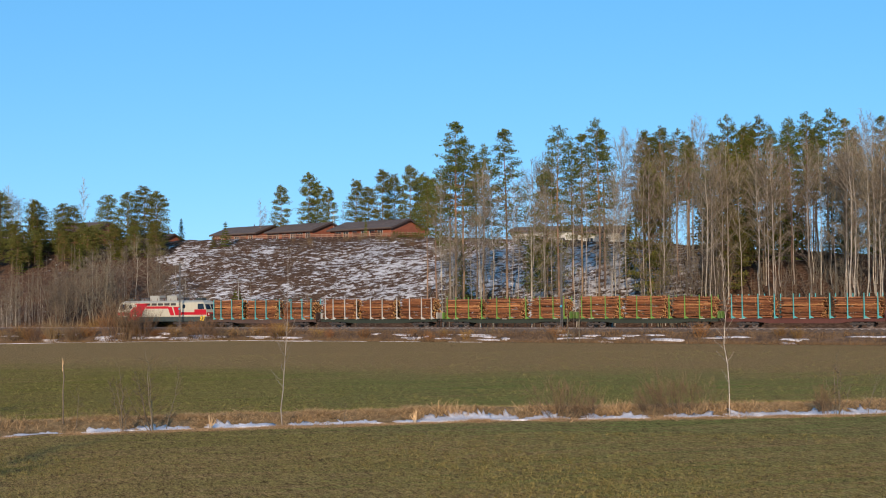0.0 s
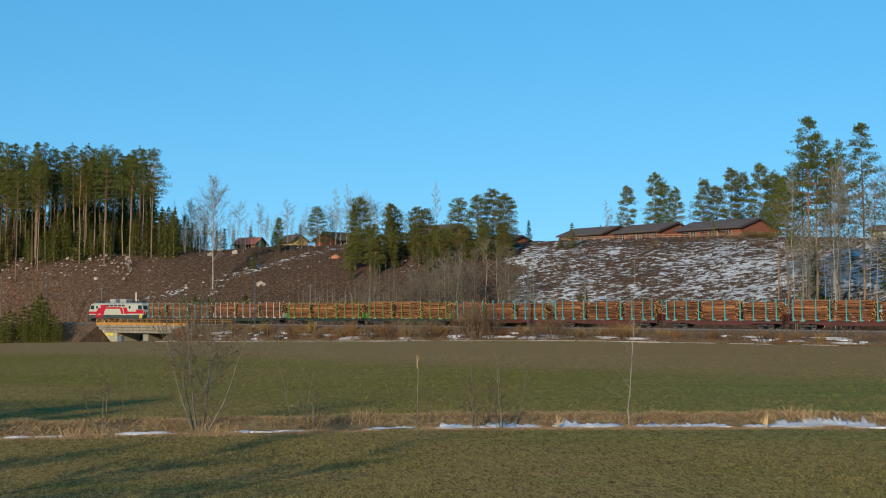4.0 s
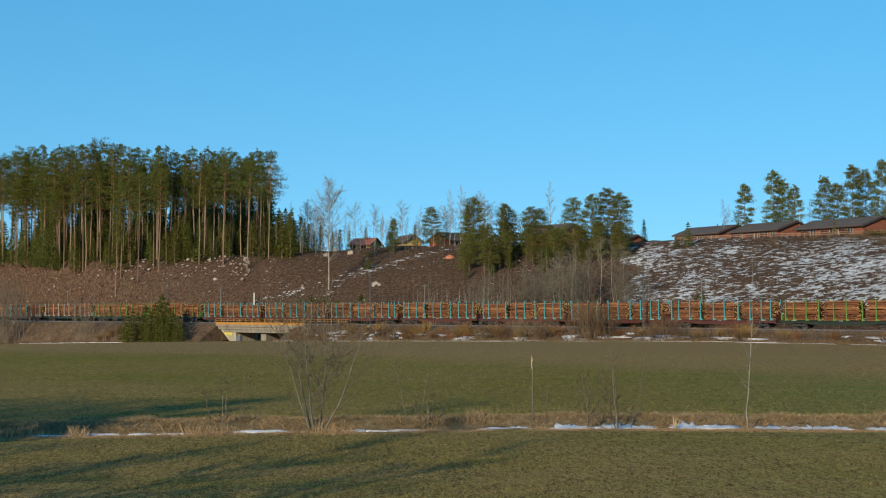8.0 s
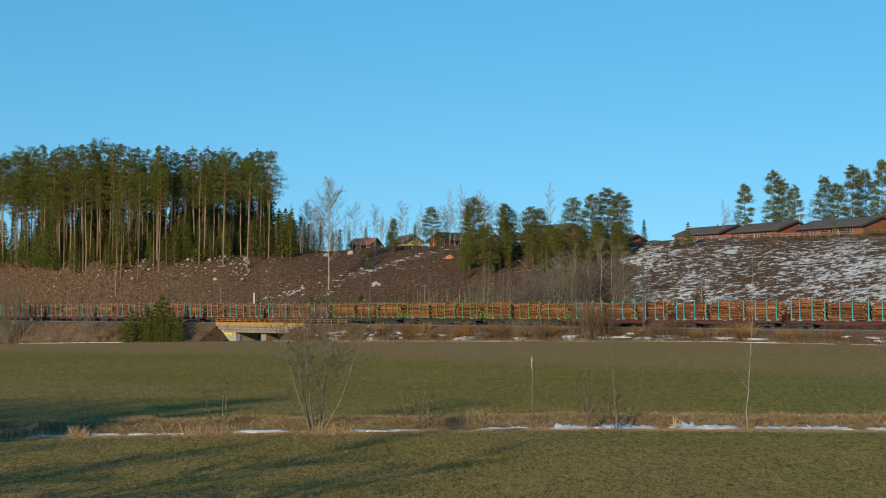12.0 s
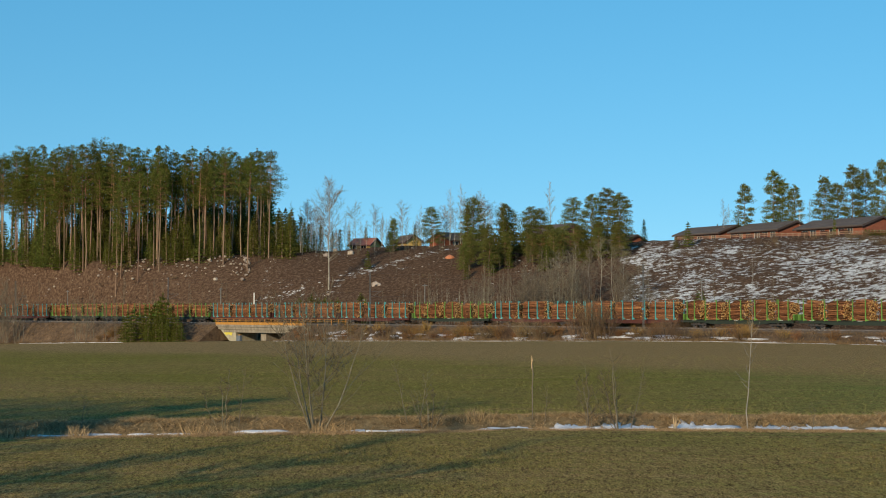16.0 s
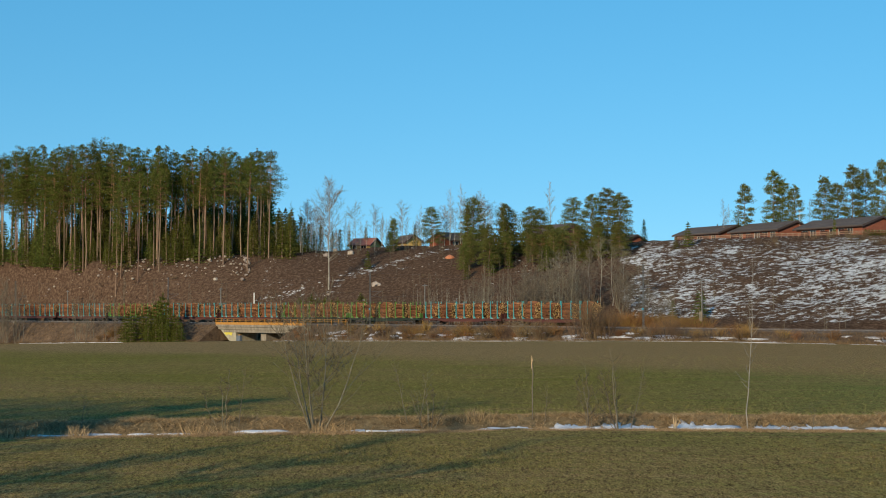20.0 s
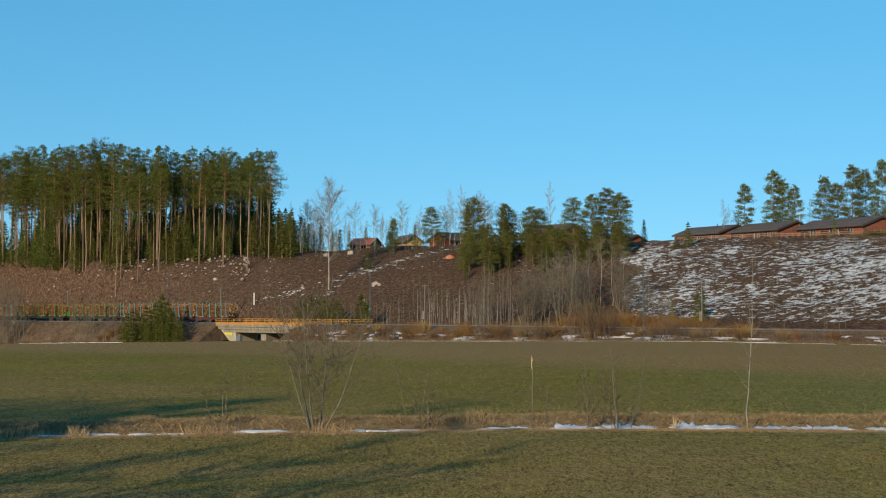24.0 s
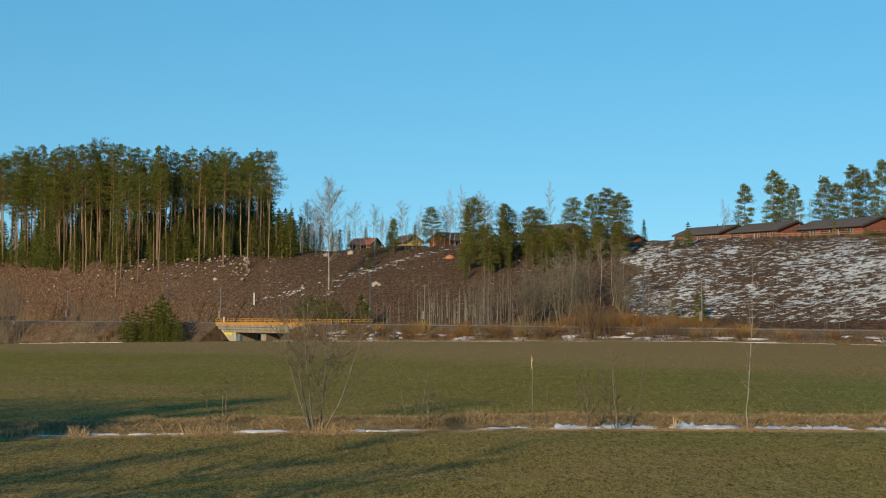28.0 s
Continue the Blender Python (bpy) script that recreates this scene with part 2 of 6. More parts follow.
M_ORANGE = grained("orange_painted_steel", (0.30, 0.14, 0.03), (0.46, 0.23, 0.05), 3.0, 0.55)
M_CONCRETE = grained("weathered_concrete", (0.14, 0.12, 0.09), (0.28, 0.245, 0.19), 1.5, 0.9, (1, 1, 0.4), depth=0.03)
M_ABUT = grained("pale_concrete", (0.24, 0.215, 0.15), (0.40, 0.36, 0.26), 1.5, 0.9, (1, 1, 0.4), depth=0.03)
M_DARK = grained("dark_steel", (0.03, 0.028, 0.027), (0.07, 0.06, 0.055), 5.0, 0.6, metal=0.3)
M_GALV = grained("galvanised_steel", (0.10, 0.10, 0.097), (0.21, 0.21, 0.20), 4.0, 0.5, metal=0.5)
M_TIMBER = grained("fresh_timber", (0.42, 0.28, 0.14), (0.66, 0.48, 0.27), 4.0, 0.85, (4, 4, 0.6))
M_GLASS = Nodes("dark_glass").done((0.012, 0.018, 0.028), 0.12, spec=0.3)


def paint(name, col, rough=0.5, wear=0.75):
    return grained(name, tuple(c * wear for c in col), col, 3.0, rough, (1, 1, 0.4), depth=0.003)


M_TEAL = paint("teal_paint", (0.07, 0.34, 0.35), wear=0.7)
M_GREEN = paint("green_paint", (0.125, 0.255, 0.05), wear=0.7)
M_GREY = paint("grey_paint", (0.42, 0.42, 0.38))
M_OXIDE = paint("red_oxide_paint", (0.085, 0.03, 0.023))
M_FGREEN = paint("dark_green_frame", (0.024, 0.032, 0.022))
M_FBROWN = paint("brown_frame", (0.075, 0.05, 0.04))
M_CREAM = paint("cream_paint", (0.40, 0.398, 0.315), 0.4, 0.88)
M_LOCO_RED = paint("bright_red_paint", (0.38, 0.010, 0.02), 0.4, 0.88)
M_SKIRT = paint("dark_grey_green_paint", (0.045, 0.062, 0.062), 0.5)
M_LOCO_ROOF = paint("grey_roof_paint", (0.30, 0.32, 0.29), 0.6)
M_SIGN = paint("warning_yellow", (0.8, 0.55, 0.03))


def make_log(name, ends):
    """Bark by log, or the sawn ends."""
    m = Nodes(name)
    geo = m.tree.nodes.new("ShaderNodeNewGeometry")
    info = m.tree.nodes.new("ShaderNodeObjectInfo")
    if ends:
        col = m.ramp(geo.outputs["Random Per Island"], (0.0, (0.45, 0.23, 0.07)), (0.2, (0.80, 0.47, 0.15)), (1.0, (0.93, 0.68, 0.30)))
    else:
        col = m.ramp(geo.outputs["Random Per Island"], (0.0, (0.06, 0.026, 0.015)), (0.3, (0.15, 0.06, 0.03)), (0.8, (0.27, 0.11, 0.048)), (0.96, (0.36, 0.16, 0.07)), (1.0, (0.5, 0.27, 0.11)))
    if ends:
        return m.done(col, 0.9, spec=0.15)
    col = m.mix(m.ramp(m.noise(m.coords((1.2, 6, 6)), 3.0, 4.0, 0.7), (0.42, (0, 0, 0)), (0.62, (0.75, 0.75, 0.75))), col, (0.075, 0.036, 0.02))
    # torn bark shows the yellow wood
    torn = m.ramp(m.noise(m.coords((1.6, 5, 5)), 2.2, 3.0), (0.62, (0, 0, 0)), (0.68, (0.8, 0.8, 0.8)))
    col = m.mix(torn, col, (0.58, 0.33, 0.12))
    hsv = m.add("ShaderNodeHueSaturation")
    m.link(m.maths("MULTIPLY_ADD", info.outputs["Random"], 0.3, 0.85), hsv.inputs["Value"])
    m.link(col, hsv.inputs["Color"])
    return m.done(hsv.outputs["Color"], 0.9, spec=0.15)


M_LOG, M_LOG_END = make_log("log_bark", False), make_log("log_ends", True)

# ---- mesh tools ----
class Shape:
    """Collects vertices and faces of one mesh, with material slots."""

    def __init__(self):
        self.v, self.f, self.slot = [], [], []

    def face(self, pts, slot=0):
        n = len(self.v)
        self.v += [tuple(p) for p in pts]
        self.f.append(tuple(range(n, n + len(pts))))
        self.slot.append(slot)

    def weld(self):
        """Join vertices that lie in one place."""
        seen, where, kept = {}, [], []
        for p in self.v:
            k = tuple(round(c, 4) for c in p)
            if k not in seen:
                seen[k] = len(kept)
                kept.append(p)
            where.append(seen[k])
        self.v, self.f = kept, [tuple(where[i] for i in f) for f in self.f]

    def box(self, x0, x1, y0, y1, z0, z1, slot=0, bevel=0.0):
        if bevel:
            b = bevel
            rings = [(z0, b), (z0 + b, 0), (z1 - b, 0), (z1, b)]
            self.loft([[(x0 + k, y0 + k, z), (x1 - k, y0 + k, z), (x1 - k, y1 - k, z), (x0 + k, y1 - k, z)] for z, k in rings], slot)
        else:
            self.loft([[(x0, y0, z), (x1, y0, z), (x1, y1, z), (x0, y1, z)] for z in (z0, z1)], slot)

    def loft(self, rings, slot=0, caps=True, cap_slot=None):
        n, k = len(self.v), len(rings[0])
        for ring in rings:
            self.v += [tuple(p) for p in ring]
        for i in range(len(rings) - 1):
            a, b = n + i * k, n + (i + 1) * k
            for j in range(k):
                self.f.append((a + j, a + (j + 1) % k, b + (j + 1) % k, b + j))
                self.slot.append(slot)
        if caps:
            c = slot if cap_slot is None else cap_slot
            self.f.append(tuple(range(n + k - 1, n - 1, -1)))
            self.f.append(tuple(range(n + (len(rings) - 1) * k, n + len(rings) * k)))
            self.slot += [c, c]

    def tube(self, pts, radii, sides=5, slot=0, caps=False, cap_slot=None):
        rings = []
        for i, p in enumerate(pts):
            p = Vector(p)
            d = (Vector(pts[min(i + 1, len(pts) - 1)]) - Vector(pts[max(i - 1, 0)])).normalized()
            a = d.orthogonal().normalized()
            b = d.cross(a)
            rings.append([p + radii[i] * (math.cos(6.2832 * j / sides) * a + math.sin(6.2832 * j / sides) * b) for j in range(sides)])
        self.loft(rings, slot, caps, cap_slot)

    def twig(self, p, q, r0, r1=0.004):
        """A three-sided tapering twig."""
        p, q = Vector(p), Vector(q)
        d = (q - p).normalized()
        a = d.orthogonal().normalized()
        b = d.cross(a)
        n = len(self.v)
        for c, r in ((p, r0), (q, r1)):
            for ca, sa in ((1, 0), (-0.5, 0.866), (-0.5, -0.866)):
                w = c + r * (ca * a + sa * b)
                self.v.append((w.x, w.y, w.z))
        for j in range(3):
            self.f.append((n + j, n + (j + 1) % 3, n + 3 + (j + 1) % 3, n + 3 + j))
            self.slot.append(0)

    def sliver(self, p, q, r):
        """The thinnest twig: one narrow blade."""
        d = (q - p).normalized()
        a = d.orthogonal().normalized()
        a = (a * math.cos(p.x * 40) + d.cross(a) * math.sin(p.x * 40)) * r
        n = len(self.v)
        self.v += [tuple(p - a), tuple(p + a), tuple(q)]
        self.f.append((n, n + 1, n + 2))
        self.slot.append(0)

    def mesh(self, name, *mats, smooth=False):
        me = bpy.data.meshes.new(name)
        me.from_pydata(self.v, [], self.f)
        for m in mats:
            me.materials.append(m)
        if len(mats) > 1:
            me.polygons.foreach_set("material_index", self.slot)
        if smooth:
            me.polygons.foreach_set("use_smooth", [True] * len(me.polygons))
        me.update()
        return me


def part(name, shape, mats, parent, label="", smooth=False, at=None):
    """One mesh under a thing or a part."""
    me = shape.mesh(name, *(mats if isinstance(mats, tuple) else (mats,)), smooth=smooth) if isinstance(shape, Shape) else shape
    ob = new(name, me)
    ob.parent = parent
    if at is not None:
        ob.location = at
    if label:
        ob["label"] = label
    return ob


def thing(name, label, category, group="", kind="", at=(0, 0, 0), rz=0.0):
    ob = new(name)
    ob.empty_display_size = 0.5
    ob.matrix_basis = pose(*at, 0, 0, rz)
    return tagged(ob, label, category, group, kind)


def placed(ob, x, y, z, scale=1.0, turn=0.0, wide=None):
    w = scale if wide is None else wide
    return copy_thing(ob, Matrix.LocRotScale((x, y, z), Euler((0, 0, radians(turn))), (w, w, scale)))

# ---- the land ----
def make_land():
    azs = [a for a in np.arange(-180, -26, 6.0)] + [a for a in np.arange(-26, 46.01, 0.18)] + [a for a in np.arange(50, 176, 6.0)]
    rs = list(np.arange(2, 40, 3.0)) + list(np.arange(40, 50, 1.2)) + list(np.arange(50, 76, 0.4)) + list(np.arange(76, 165, 3.5))
    rs += list(np.arange(165, 460, 2.2)) + [480, 500, 540, 600, 700, 850, 1100, 1500, 2200, 3200, 4800]
    na, nr = len(azs), len(rs)
    verts, crop, straw, heath, snow, lush = [(0, 0, ground(0, 0))], [0.0], [0.0], [0.0], [0.0], [0.0]
    for az in azs:
        for r in rs:
            x, y = polar(az, r)
            s, e = rail_place(x, y)
            q = x * 0.676 + y * 0.737
            z = ground(x, y)
            d = y - ditch(x)
            rough = noise.noise((x * 0.09, y * 0.09, 0))
            fine = noise.noise((x * 0.45, y * 0.45, 3))
            lumps = 0.0
            if e > 9:
                lumps = 0.55 * rough + 0.3 * fine
            elif abs(d - 1.2) < 3.2:
                lumps = 0.09 * fine + 0.05 * rough
            elif e < -9:
                lumps = 0.05 * rough
            verts.append((x, y, z + lumps))
            # cover of each kind
            lush.append(ease((az - 4) / 18))
            crop.append(0.50 - 0.55 * ease((q - 86) / 42) + 0.16 * ease((q - 50) / 14) if e < 0 else 0.0)
            verge = max(1 - ease((abs(d - 0.9) - 1.9 - 0.5 * fine) / 0.5) if abs(x) < 130 else 0.0, ease((e + 13.5 + 2 * rough) / 3))
            straw.append(verge)
            heath.append(ease((e - 6 + 3 * rough) / 5))
            sn = 0.0
            if e > 8:
                a = az + 1.2 * rough
                sn = (0.498 - 0.012 * ease((a - 11) / 6) + 0.02 * ease((a - 19) / 2)) * ease((a - 6.9) / 1.2) * (1 - 0.04 * ease((a - 27) / 4)) * (1 - ease((a - 30) / 3))
                sn *= ease((e - 15) / 8)
                sn = max(sn, (0.395 + 0.035 * (1 - ease((abs(a + 8.0) - 2.5) / 2)) * (1 - ease((e - 24) / 12))) * ease((a + 10.5) / 3) * (1 - ease((a - 5) / 4)) * ease((e - 12) / 12))
                line = curve(az, (-10, -8.4, -6.8, -5.4, -3.2, -1, 1), (11.6, 16.1, 21.3, 28.3, 41.3, 56.3, 69.3))
                sn = max(sn, 0.465 * (1 - ease((abs(e - line + 3 * rough) - 1.5) / 5)) * ease((az + 9.8) / 1.2) * (1 - ease((az - 0.5) / 1.0)))
                top = curve(az, CREST_AZ, CREST_E)
                sn -= 0.05 * ease((e - 0.86 * top) / (0.12 * top)) * (1 if az > 8 else 0)
            snow.append(max(sn, 0.0))
    faces = []
    for i in range(na):
        j = (i + 1) % na
        a, b = 1 + i * nr, 1 + j * nr
        faces.append((0, b, a))
        for k in range(nr - 1):
            faces.append((a + k, b + k, b + k + 1, a + k + 1))
    me = bpy.data.meshes.new("ground")
    me.from_pydata(verts, [], faces)
    for name, values in (("crop", crop), ("straw", straw), ("heath", heath), ("snow", snow), ("lush", lush)):
        me.attributes.new(name, "FLOAT", "POINT").data.foreach_set("value", values)
    me.materials.append(M_GROUND)
    me.polygons.foreach_set("use_smooth", [True] * len(me.polygons))
    me.update()
    return tagged(new("ground", me), "ploughed field with thin green crop below a brown snowy slope", "ground", kind="structure")


make_land()

# ---- the railway: embankment, ballast, sleepers, rails ----
GAP = (-252.7, -225.3)          # the underpass


def bank_height(s, q):
    """Height of the embankment's near side at s along the track, q from its middle."""
    low = ground(*track(s, -9.5))
    return curve(q, (-9.5, -7.2, -5.0, -3.4, 3.4), (low - 0.5, low + (RAIL - 0.55 - low) * 0.35, low + (RAIL - 0.55 - low) * 0.75, RAIL - 0.55, RAIL - 0.55))


def make_bank(s0, s1, label):
    sh = Shape()
    n = max(2, int((s1 - s0) / 2.5))
    prof = [(-9.5, None), (-7.2, 0.35), (-5.0, 0.75), (-3.4, 1.0), (3.4, 1.0), (6.0, 0.55), (9.5, None)]
    rings = []
    for i in range(n + 1):
        s = s0 + (s1 - s0) * i / n
        ring = []
        for q, k in prof:
            x, y = track(s, q)
            low = ground(*track(s, -9.5)) if q < 0 else max(ground(x, y), -5.6)
            bump = 0.35 * noise.noise((s * 0.22, q * 0.4, 5))
            if k is None:
                z = low - 0.5
            elif k < 1:
                z = low + (RAIL - 0.55 - low) * k + bump
            else:
                z = RAIL - 0.55
            ring.append((x, y, z))
        rings.append(ring)
    for a, b in zip(rings, rings[1:]):
        for j in range(len(prof) - 1):
            sh.face((a[j], b[j], b[j + 1], a[j + 1]))
    sh.face(rings[0])
    sh.face(rings[-1][::-1])
    me = sh.mesh("railway_embankment", M_BANK)
    return tagged(new("railway_embankment", me), label, "embankment", kind="structure")


make_bank(-960, GAP[0], "brown grassy railway embankment beyond the underpass")
make_bank(GAP[1], 450, "brown grassy railway embankment along the field edge")


def along(sh, s0, s1, q0, q1, z0, z1, bevel=0.0):
    """A bar along the track."""
    n = max(1, round((s1 - s0) / 10))
    rings = []
    for i in range(n + 1):
        s = s0 + (s1 - s0) * i / n
        rings.append([(*track(s, q0), z0), (*track(s, q1), z0), (*track(s, q1 - bevel), z1), (*track(s, q0 + bevel), z1)])
    sh.loft(rings)


def make_track():
    sh = Shape()
    along(sh, -950, 440, -2.6, 2.6, RAIL - 0.6, RAIL - 0.2, bevel=0.7)
    tagged(new("ballast_bed", sh.mesh("ballast_bed", M_BALLAST)), "grey crushed stone ballast bed", "ballast", kind="structure")
    ties = Shape()
    for i in range(-450, 60):
        s = i * 0.9
        along(ties, s, s + 0.26, -1.3, 1.3, RAIL - 0.3, RAIL - 0.155)
    tagged(new("sleepers", ties.mesh("sleepers", M_TIE)), "row of grey concrete railway sleepers", "sleepers", kind="stuff")
    for q in (-0.76, 0.76):
        r = Shape()
        along(r, -950, 440, q - 0.07, q + 0.07, RAIL - 0.16, RAIL - 0.13)
        along(r, -950, 440, q - 0.01, q + 0.01, RAIL - 0.13, RAIL - 0.05)
        along(r, -950, 440, q - 0.035, q + 0.035, RAIL - 0.05, RAIL, bevel=0.008)
        tagged(new("rail", r.mesh("rail", M_RAIL)), "worn steel rail with brown rusty sides", "rail", "rails", "structure")


make_track()


# ---- railway bridge over the underpass ----
def make_bridge():
    s0, s1 = -253.1, -223.2
    x, y = track((s0 + s1) / 2)
    b = thing("railway_bridge", "grey concrete railway bridge with orange painted railings", "bridge", at=(x, y, RAIL), rz=heading((s0 + s1) / 2))
    L = (s1 - s0) / 2
    deck = Shape()
    deck.box(-L, L, -3.5, 3.5, -1.55, -0.62, bevel=0.05)
    part("deck", deck, M_CONCRETE, b, "weathered grey concrete deck")
    edge = Shape()
    edge.box(-L - 0.3, L + 0.3, -3.75, -3.45, -0.95, -0.45, bevel=0.03)
    part("edge_beam", edge, M_CONCRETE, b)
    ledge = Shape()
    ledge.box(-L + 2, L - 2, -3.30, -3.0, -2.2, -1.5, bevel=0.03)
    part("girder", ledge, M_CONCRETE, b)
    for side in (-1, 1):
        ab = Shape()
        inner, outer = 8.6, 14.3
        ring = lambda z, k: [(side * (inner + k * 0.0), -3.2, z), (side * (outer - k), -3.2, z), (side * (outer - k), 3.2, z), (side * inner, 3.2, z)]
        ab.loft([ring(-4.3, 3.6), ring(-1.5, 0)])
        part("abutment", ab, M_ABUT, b, "concrete abutment with painted scrawls")
    pier = Shape()
    pier.box(-0.9, 0.9, -2.4, 2.4, -4.4, -1.5, bevel=0.08)
    part("pier", pier, M_CONCRETE, b)
    scrawl = Shape()
    rnd = random.Random(4)
    for i in range(11):
        cx, cz = -11.4 + rnd.uniform(-1.0, 1.2), -2.2 + rnd.uniform(-0.5, 0.45)
        w, h = rnd.uniform(0.2, 0.55), rnd.uniform(0.12, 0.32)
        scrawl.box(cx - w, cx + w, -3.215 - 0.002 * i, -3.20, cz - h, cz + h)
    part("painted_scrawl", scrawl, paint("faded_yellow_paint", (0.66, 0.56, 0.08), 0.8, 0.7), b, "faded yellow painted scrawl")
    scrawl = Shape()
    for i in range(6):
        cx, cz = 11.8 + rnd.uniform(-1.4, 1.2), -1.9 + rnd.uniform(-0.3, 0.3)
        scrawl.box(cx - 0.4, cx + 0.4, -3.215 - 0.002 * i, -3.20, cz - 0.15, cz + 0.2)
    part("painted_scrawl", scrawl, M_TEAL, b, "faded teal painted scrawl")
    for y0 in (-3.65, 3.6):
        plate = Shape()
        plate.box(-L - 0.5, L + 0.5, y0 - 0.03, y0 + 0.03, -0.45, 0.12)
        part("toe_plate", plate, M_ORANGE, b, "orange steel plate")
        for z in (0.45, 0.85):
            bar = Shape()
            bar.box(-L - 0.5, 28.5, y0 - 0.03, y0 + 0.03, z - 0.035, z + 0.035)
            part("railing_bar", bar, M_ORANGE, b)
        for i in range(21):
            p = Shape()
            px = -L - 0.4 + i * 2.16
            p.box(px - 0.05, px + 0.05, y0 - 0.06, y0 + 0.05, -0.5, 0.9, bevel=0.01)
            part("railing_post", p, M_ORANGE, b)
    # electrical cabinet by the abutment
    cx, cy = track(-241.2, -6.5)
    cab = thing("utility_cabinet", "pale blue metal utility cabinet at the underpass", "cabinet", at=(cx, cy, ground(cx, cy)), rz=heading(-241.2))
    c = Shape()
    c.box(-0.55, 0.6, -0.35, 0.35, 0, 1.25, bevel=0.04)
    part("body", c, paint("pale_blue_paint", (0.13, 0.15, 0.17)), cab)
    c = Shape()
    c.box(-0.75, -0.6, -0.3, 0.3, 0, 1.1, bevel=0.03)
    part("white_panel", c, M_GALV, cab)
    c = Shape()
    c.box(0.0, 0.5, -0.25, 0.25, 1.25, 1.45, bevel=0.03)
    part("cap", c, M_ORANGE, cab, "orange cap")


make_bridge()


# ---- overhead line ----
def make_mast(near):
    m = thing("catenary_mast", "slim grey steel catenary mast with an arm" if near else "grey steel pole behind the railway line", "mast", "masts along the railway")
    p = Shape()
    h = 10.9 if near else 8.6
    if near:
        for dx in (-0.13, 0.13):
            for dy in (-0.1, 0.1):
                p.tube([(dx, dy, -0.8), (dx * 0.6, dy * 0.7, h)], [0.035, 0.03], 4, caps=True)
        part("shaft", p, M_GALV, m)
        p = Shape()
        for i in range(26):
            z0, z1 = 0.2 + i * 0.41, 0.2 + (i + 1) * 0.41
            k = 0.13 - 0.05 * i / 26
            sgn = 1 if i % 2 else -1
            p.twig((-k * sgn, -0.12, z0), (k * sgn, -0.12, z1), 0.022, 0.022)
            p.twig((-k * sgn, 0.12, z0), (k * sgn, 0.12, z1), 0.022, 0.022)
        part("lattice", p, M_GALV, m)
        p = Shape()
        p.tube([(0, 0.1, 6.9), (0, 3.2, 7.0)], [0.035, 0.03], 5, caps=True)
        p.tube([(0, 0.1, 5.7), (0, 3.2, 7.0)], [0.03, 0.03], 5, caps=True)
        p.tube([(0, 1.0, 6.1), (0, 3.4, 5.65)], [0.022, 0.022], 5, caps=True)
        part("arm", p, M_GALV, m)
        p = Shape()
        for j in range(4):
            p.tube([(0, 0.15 + j * 0.1, 6.9), (0, 0.2 + j * 0.1, 6.9)], [0.09, 0.09], 7, caps=True)
        part("insulator", p, M_OXIDE, m)
        p = Shape()
        p.box(-0.45, 0.45, -0.45, 0.45, -1.1, 0.05, bevel=0.05)
        part("footing", p, M_CONCRETE, m)
        p = Shape()
        p.box(-0.14, 0.14, -0.2, -0.12, 3.2, 3.5)
        part("sign_plate", p, paint("mast_sign_blue", (0.06, 0.35, 0.5)), m, "small blue plate")
    else:
        p.tube([(0, 0, -1), (0, 0, h)], [0.12, 0.085], 8, caps=True)
        part("pole", p, M_GALV, m)
        p = Shape()
        p.box(-0.7, 0.7, -0.06, 0.06, h - 0.4, h - 0.25)
        part("crossarm", p, M_GALV, m)
        p = Shape()
        p.box(-0.3, 0.3, -0.45, -0.14, 1.4, 3.0, bevel=0.03)
        part("box", p, M_CONCRETE, m, "grey equipment box")
    return m


MASTS = [-466.0, -401.0, -336.4, -271.8, -203.1, -134.5, -66.1, 2.0, 70.0, 138.0, 206.0]
near_mast = make_mast(True)
for i, s in enumerate(MASTS):
    x, y = track(s, -3.2)
    m = pose(x, y, RAIL - 0.3, 0, 0, heading(s))
    if i == 0:
        near_mast.matrix_basis = m
    else:
        copy_thing(near_mast, m)
far_mast = make_mast(False)
for i, s in enumerate((-459, -394, -328.5, -265.4, -197.7, -129.7, -62, 6, 74, 142)):
    x, y = track(s, 7.0)
    m = pose(x, y, RAIL - 0.4, 0, 0, heading(s))
    if i == 0:
        far_mast.matrix_basis = m
    else:
        copy_thing(far_mast, m)


def make_wire(name, label, q, z, sag, r=0.014, spans=MASTS):
    sh = Shape()
    pts = []
    for a, b in zip(spans, spans[1:]):
        for k in range(8):
            t = k / 8
            pts.append((*track(a + (b - a) * t, q), z - sag * 4 * t * (1 - t)))
    sh.tube(pts, [r] * len(pts), 3)
    tagged(new(name, sh.mesh(name, M_DARK)), label, "wire", "overhead wires")


make_wire("contact_wire", "straight dark overhead contact wire", 0.0, RAIL + 5.6, 0.05)
make_wire("messenger_wire", "dark catenary wire hanging between masts", 0.0, RAIL + 6.9, 0.7)
make_wire("feeder_wire", "dark feeder wire along the mast tops", -3.2, RAIL + 10.4, 1.0, 0.018)
make_wire("feeder_wire", "dark feeder wire along the mast tops", -3.0, RAIL + 9.7, 1.0, 0.018)

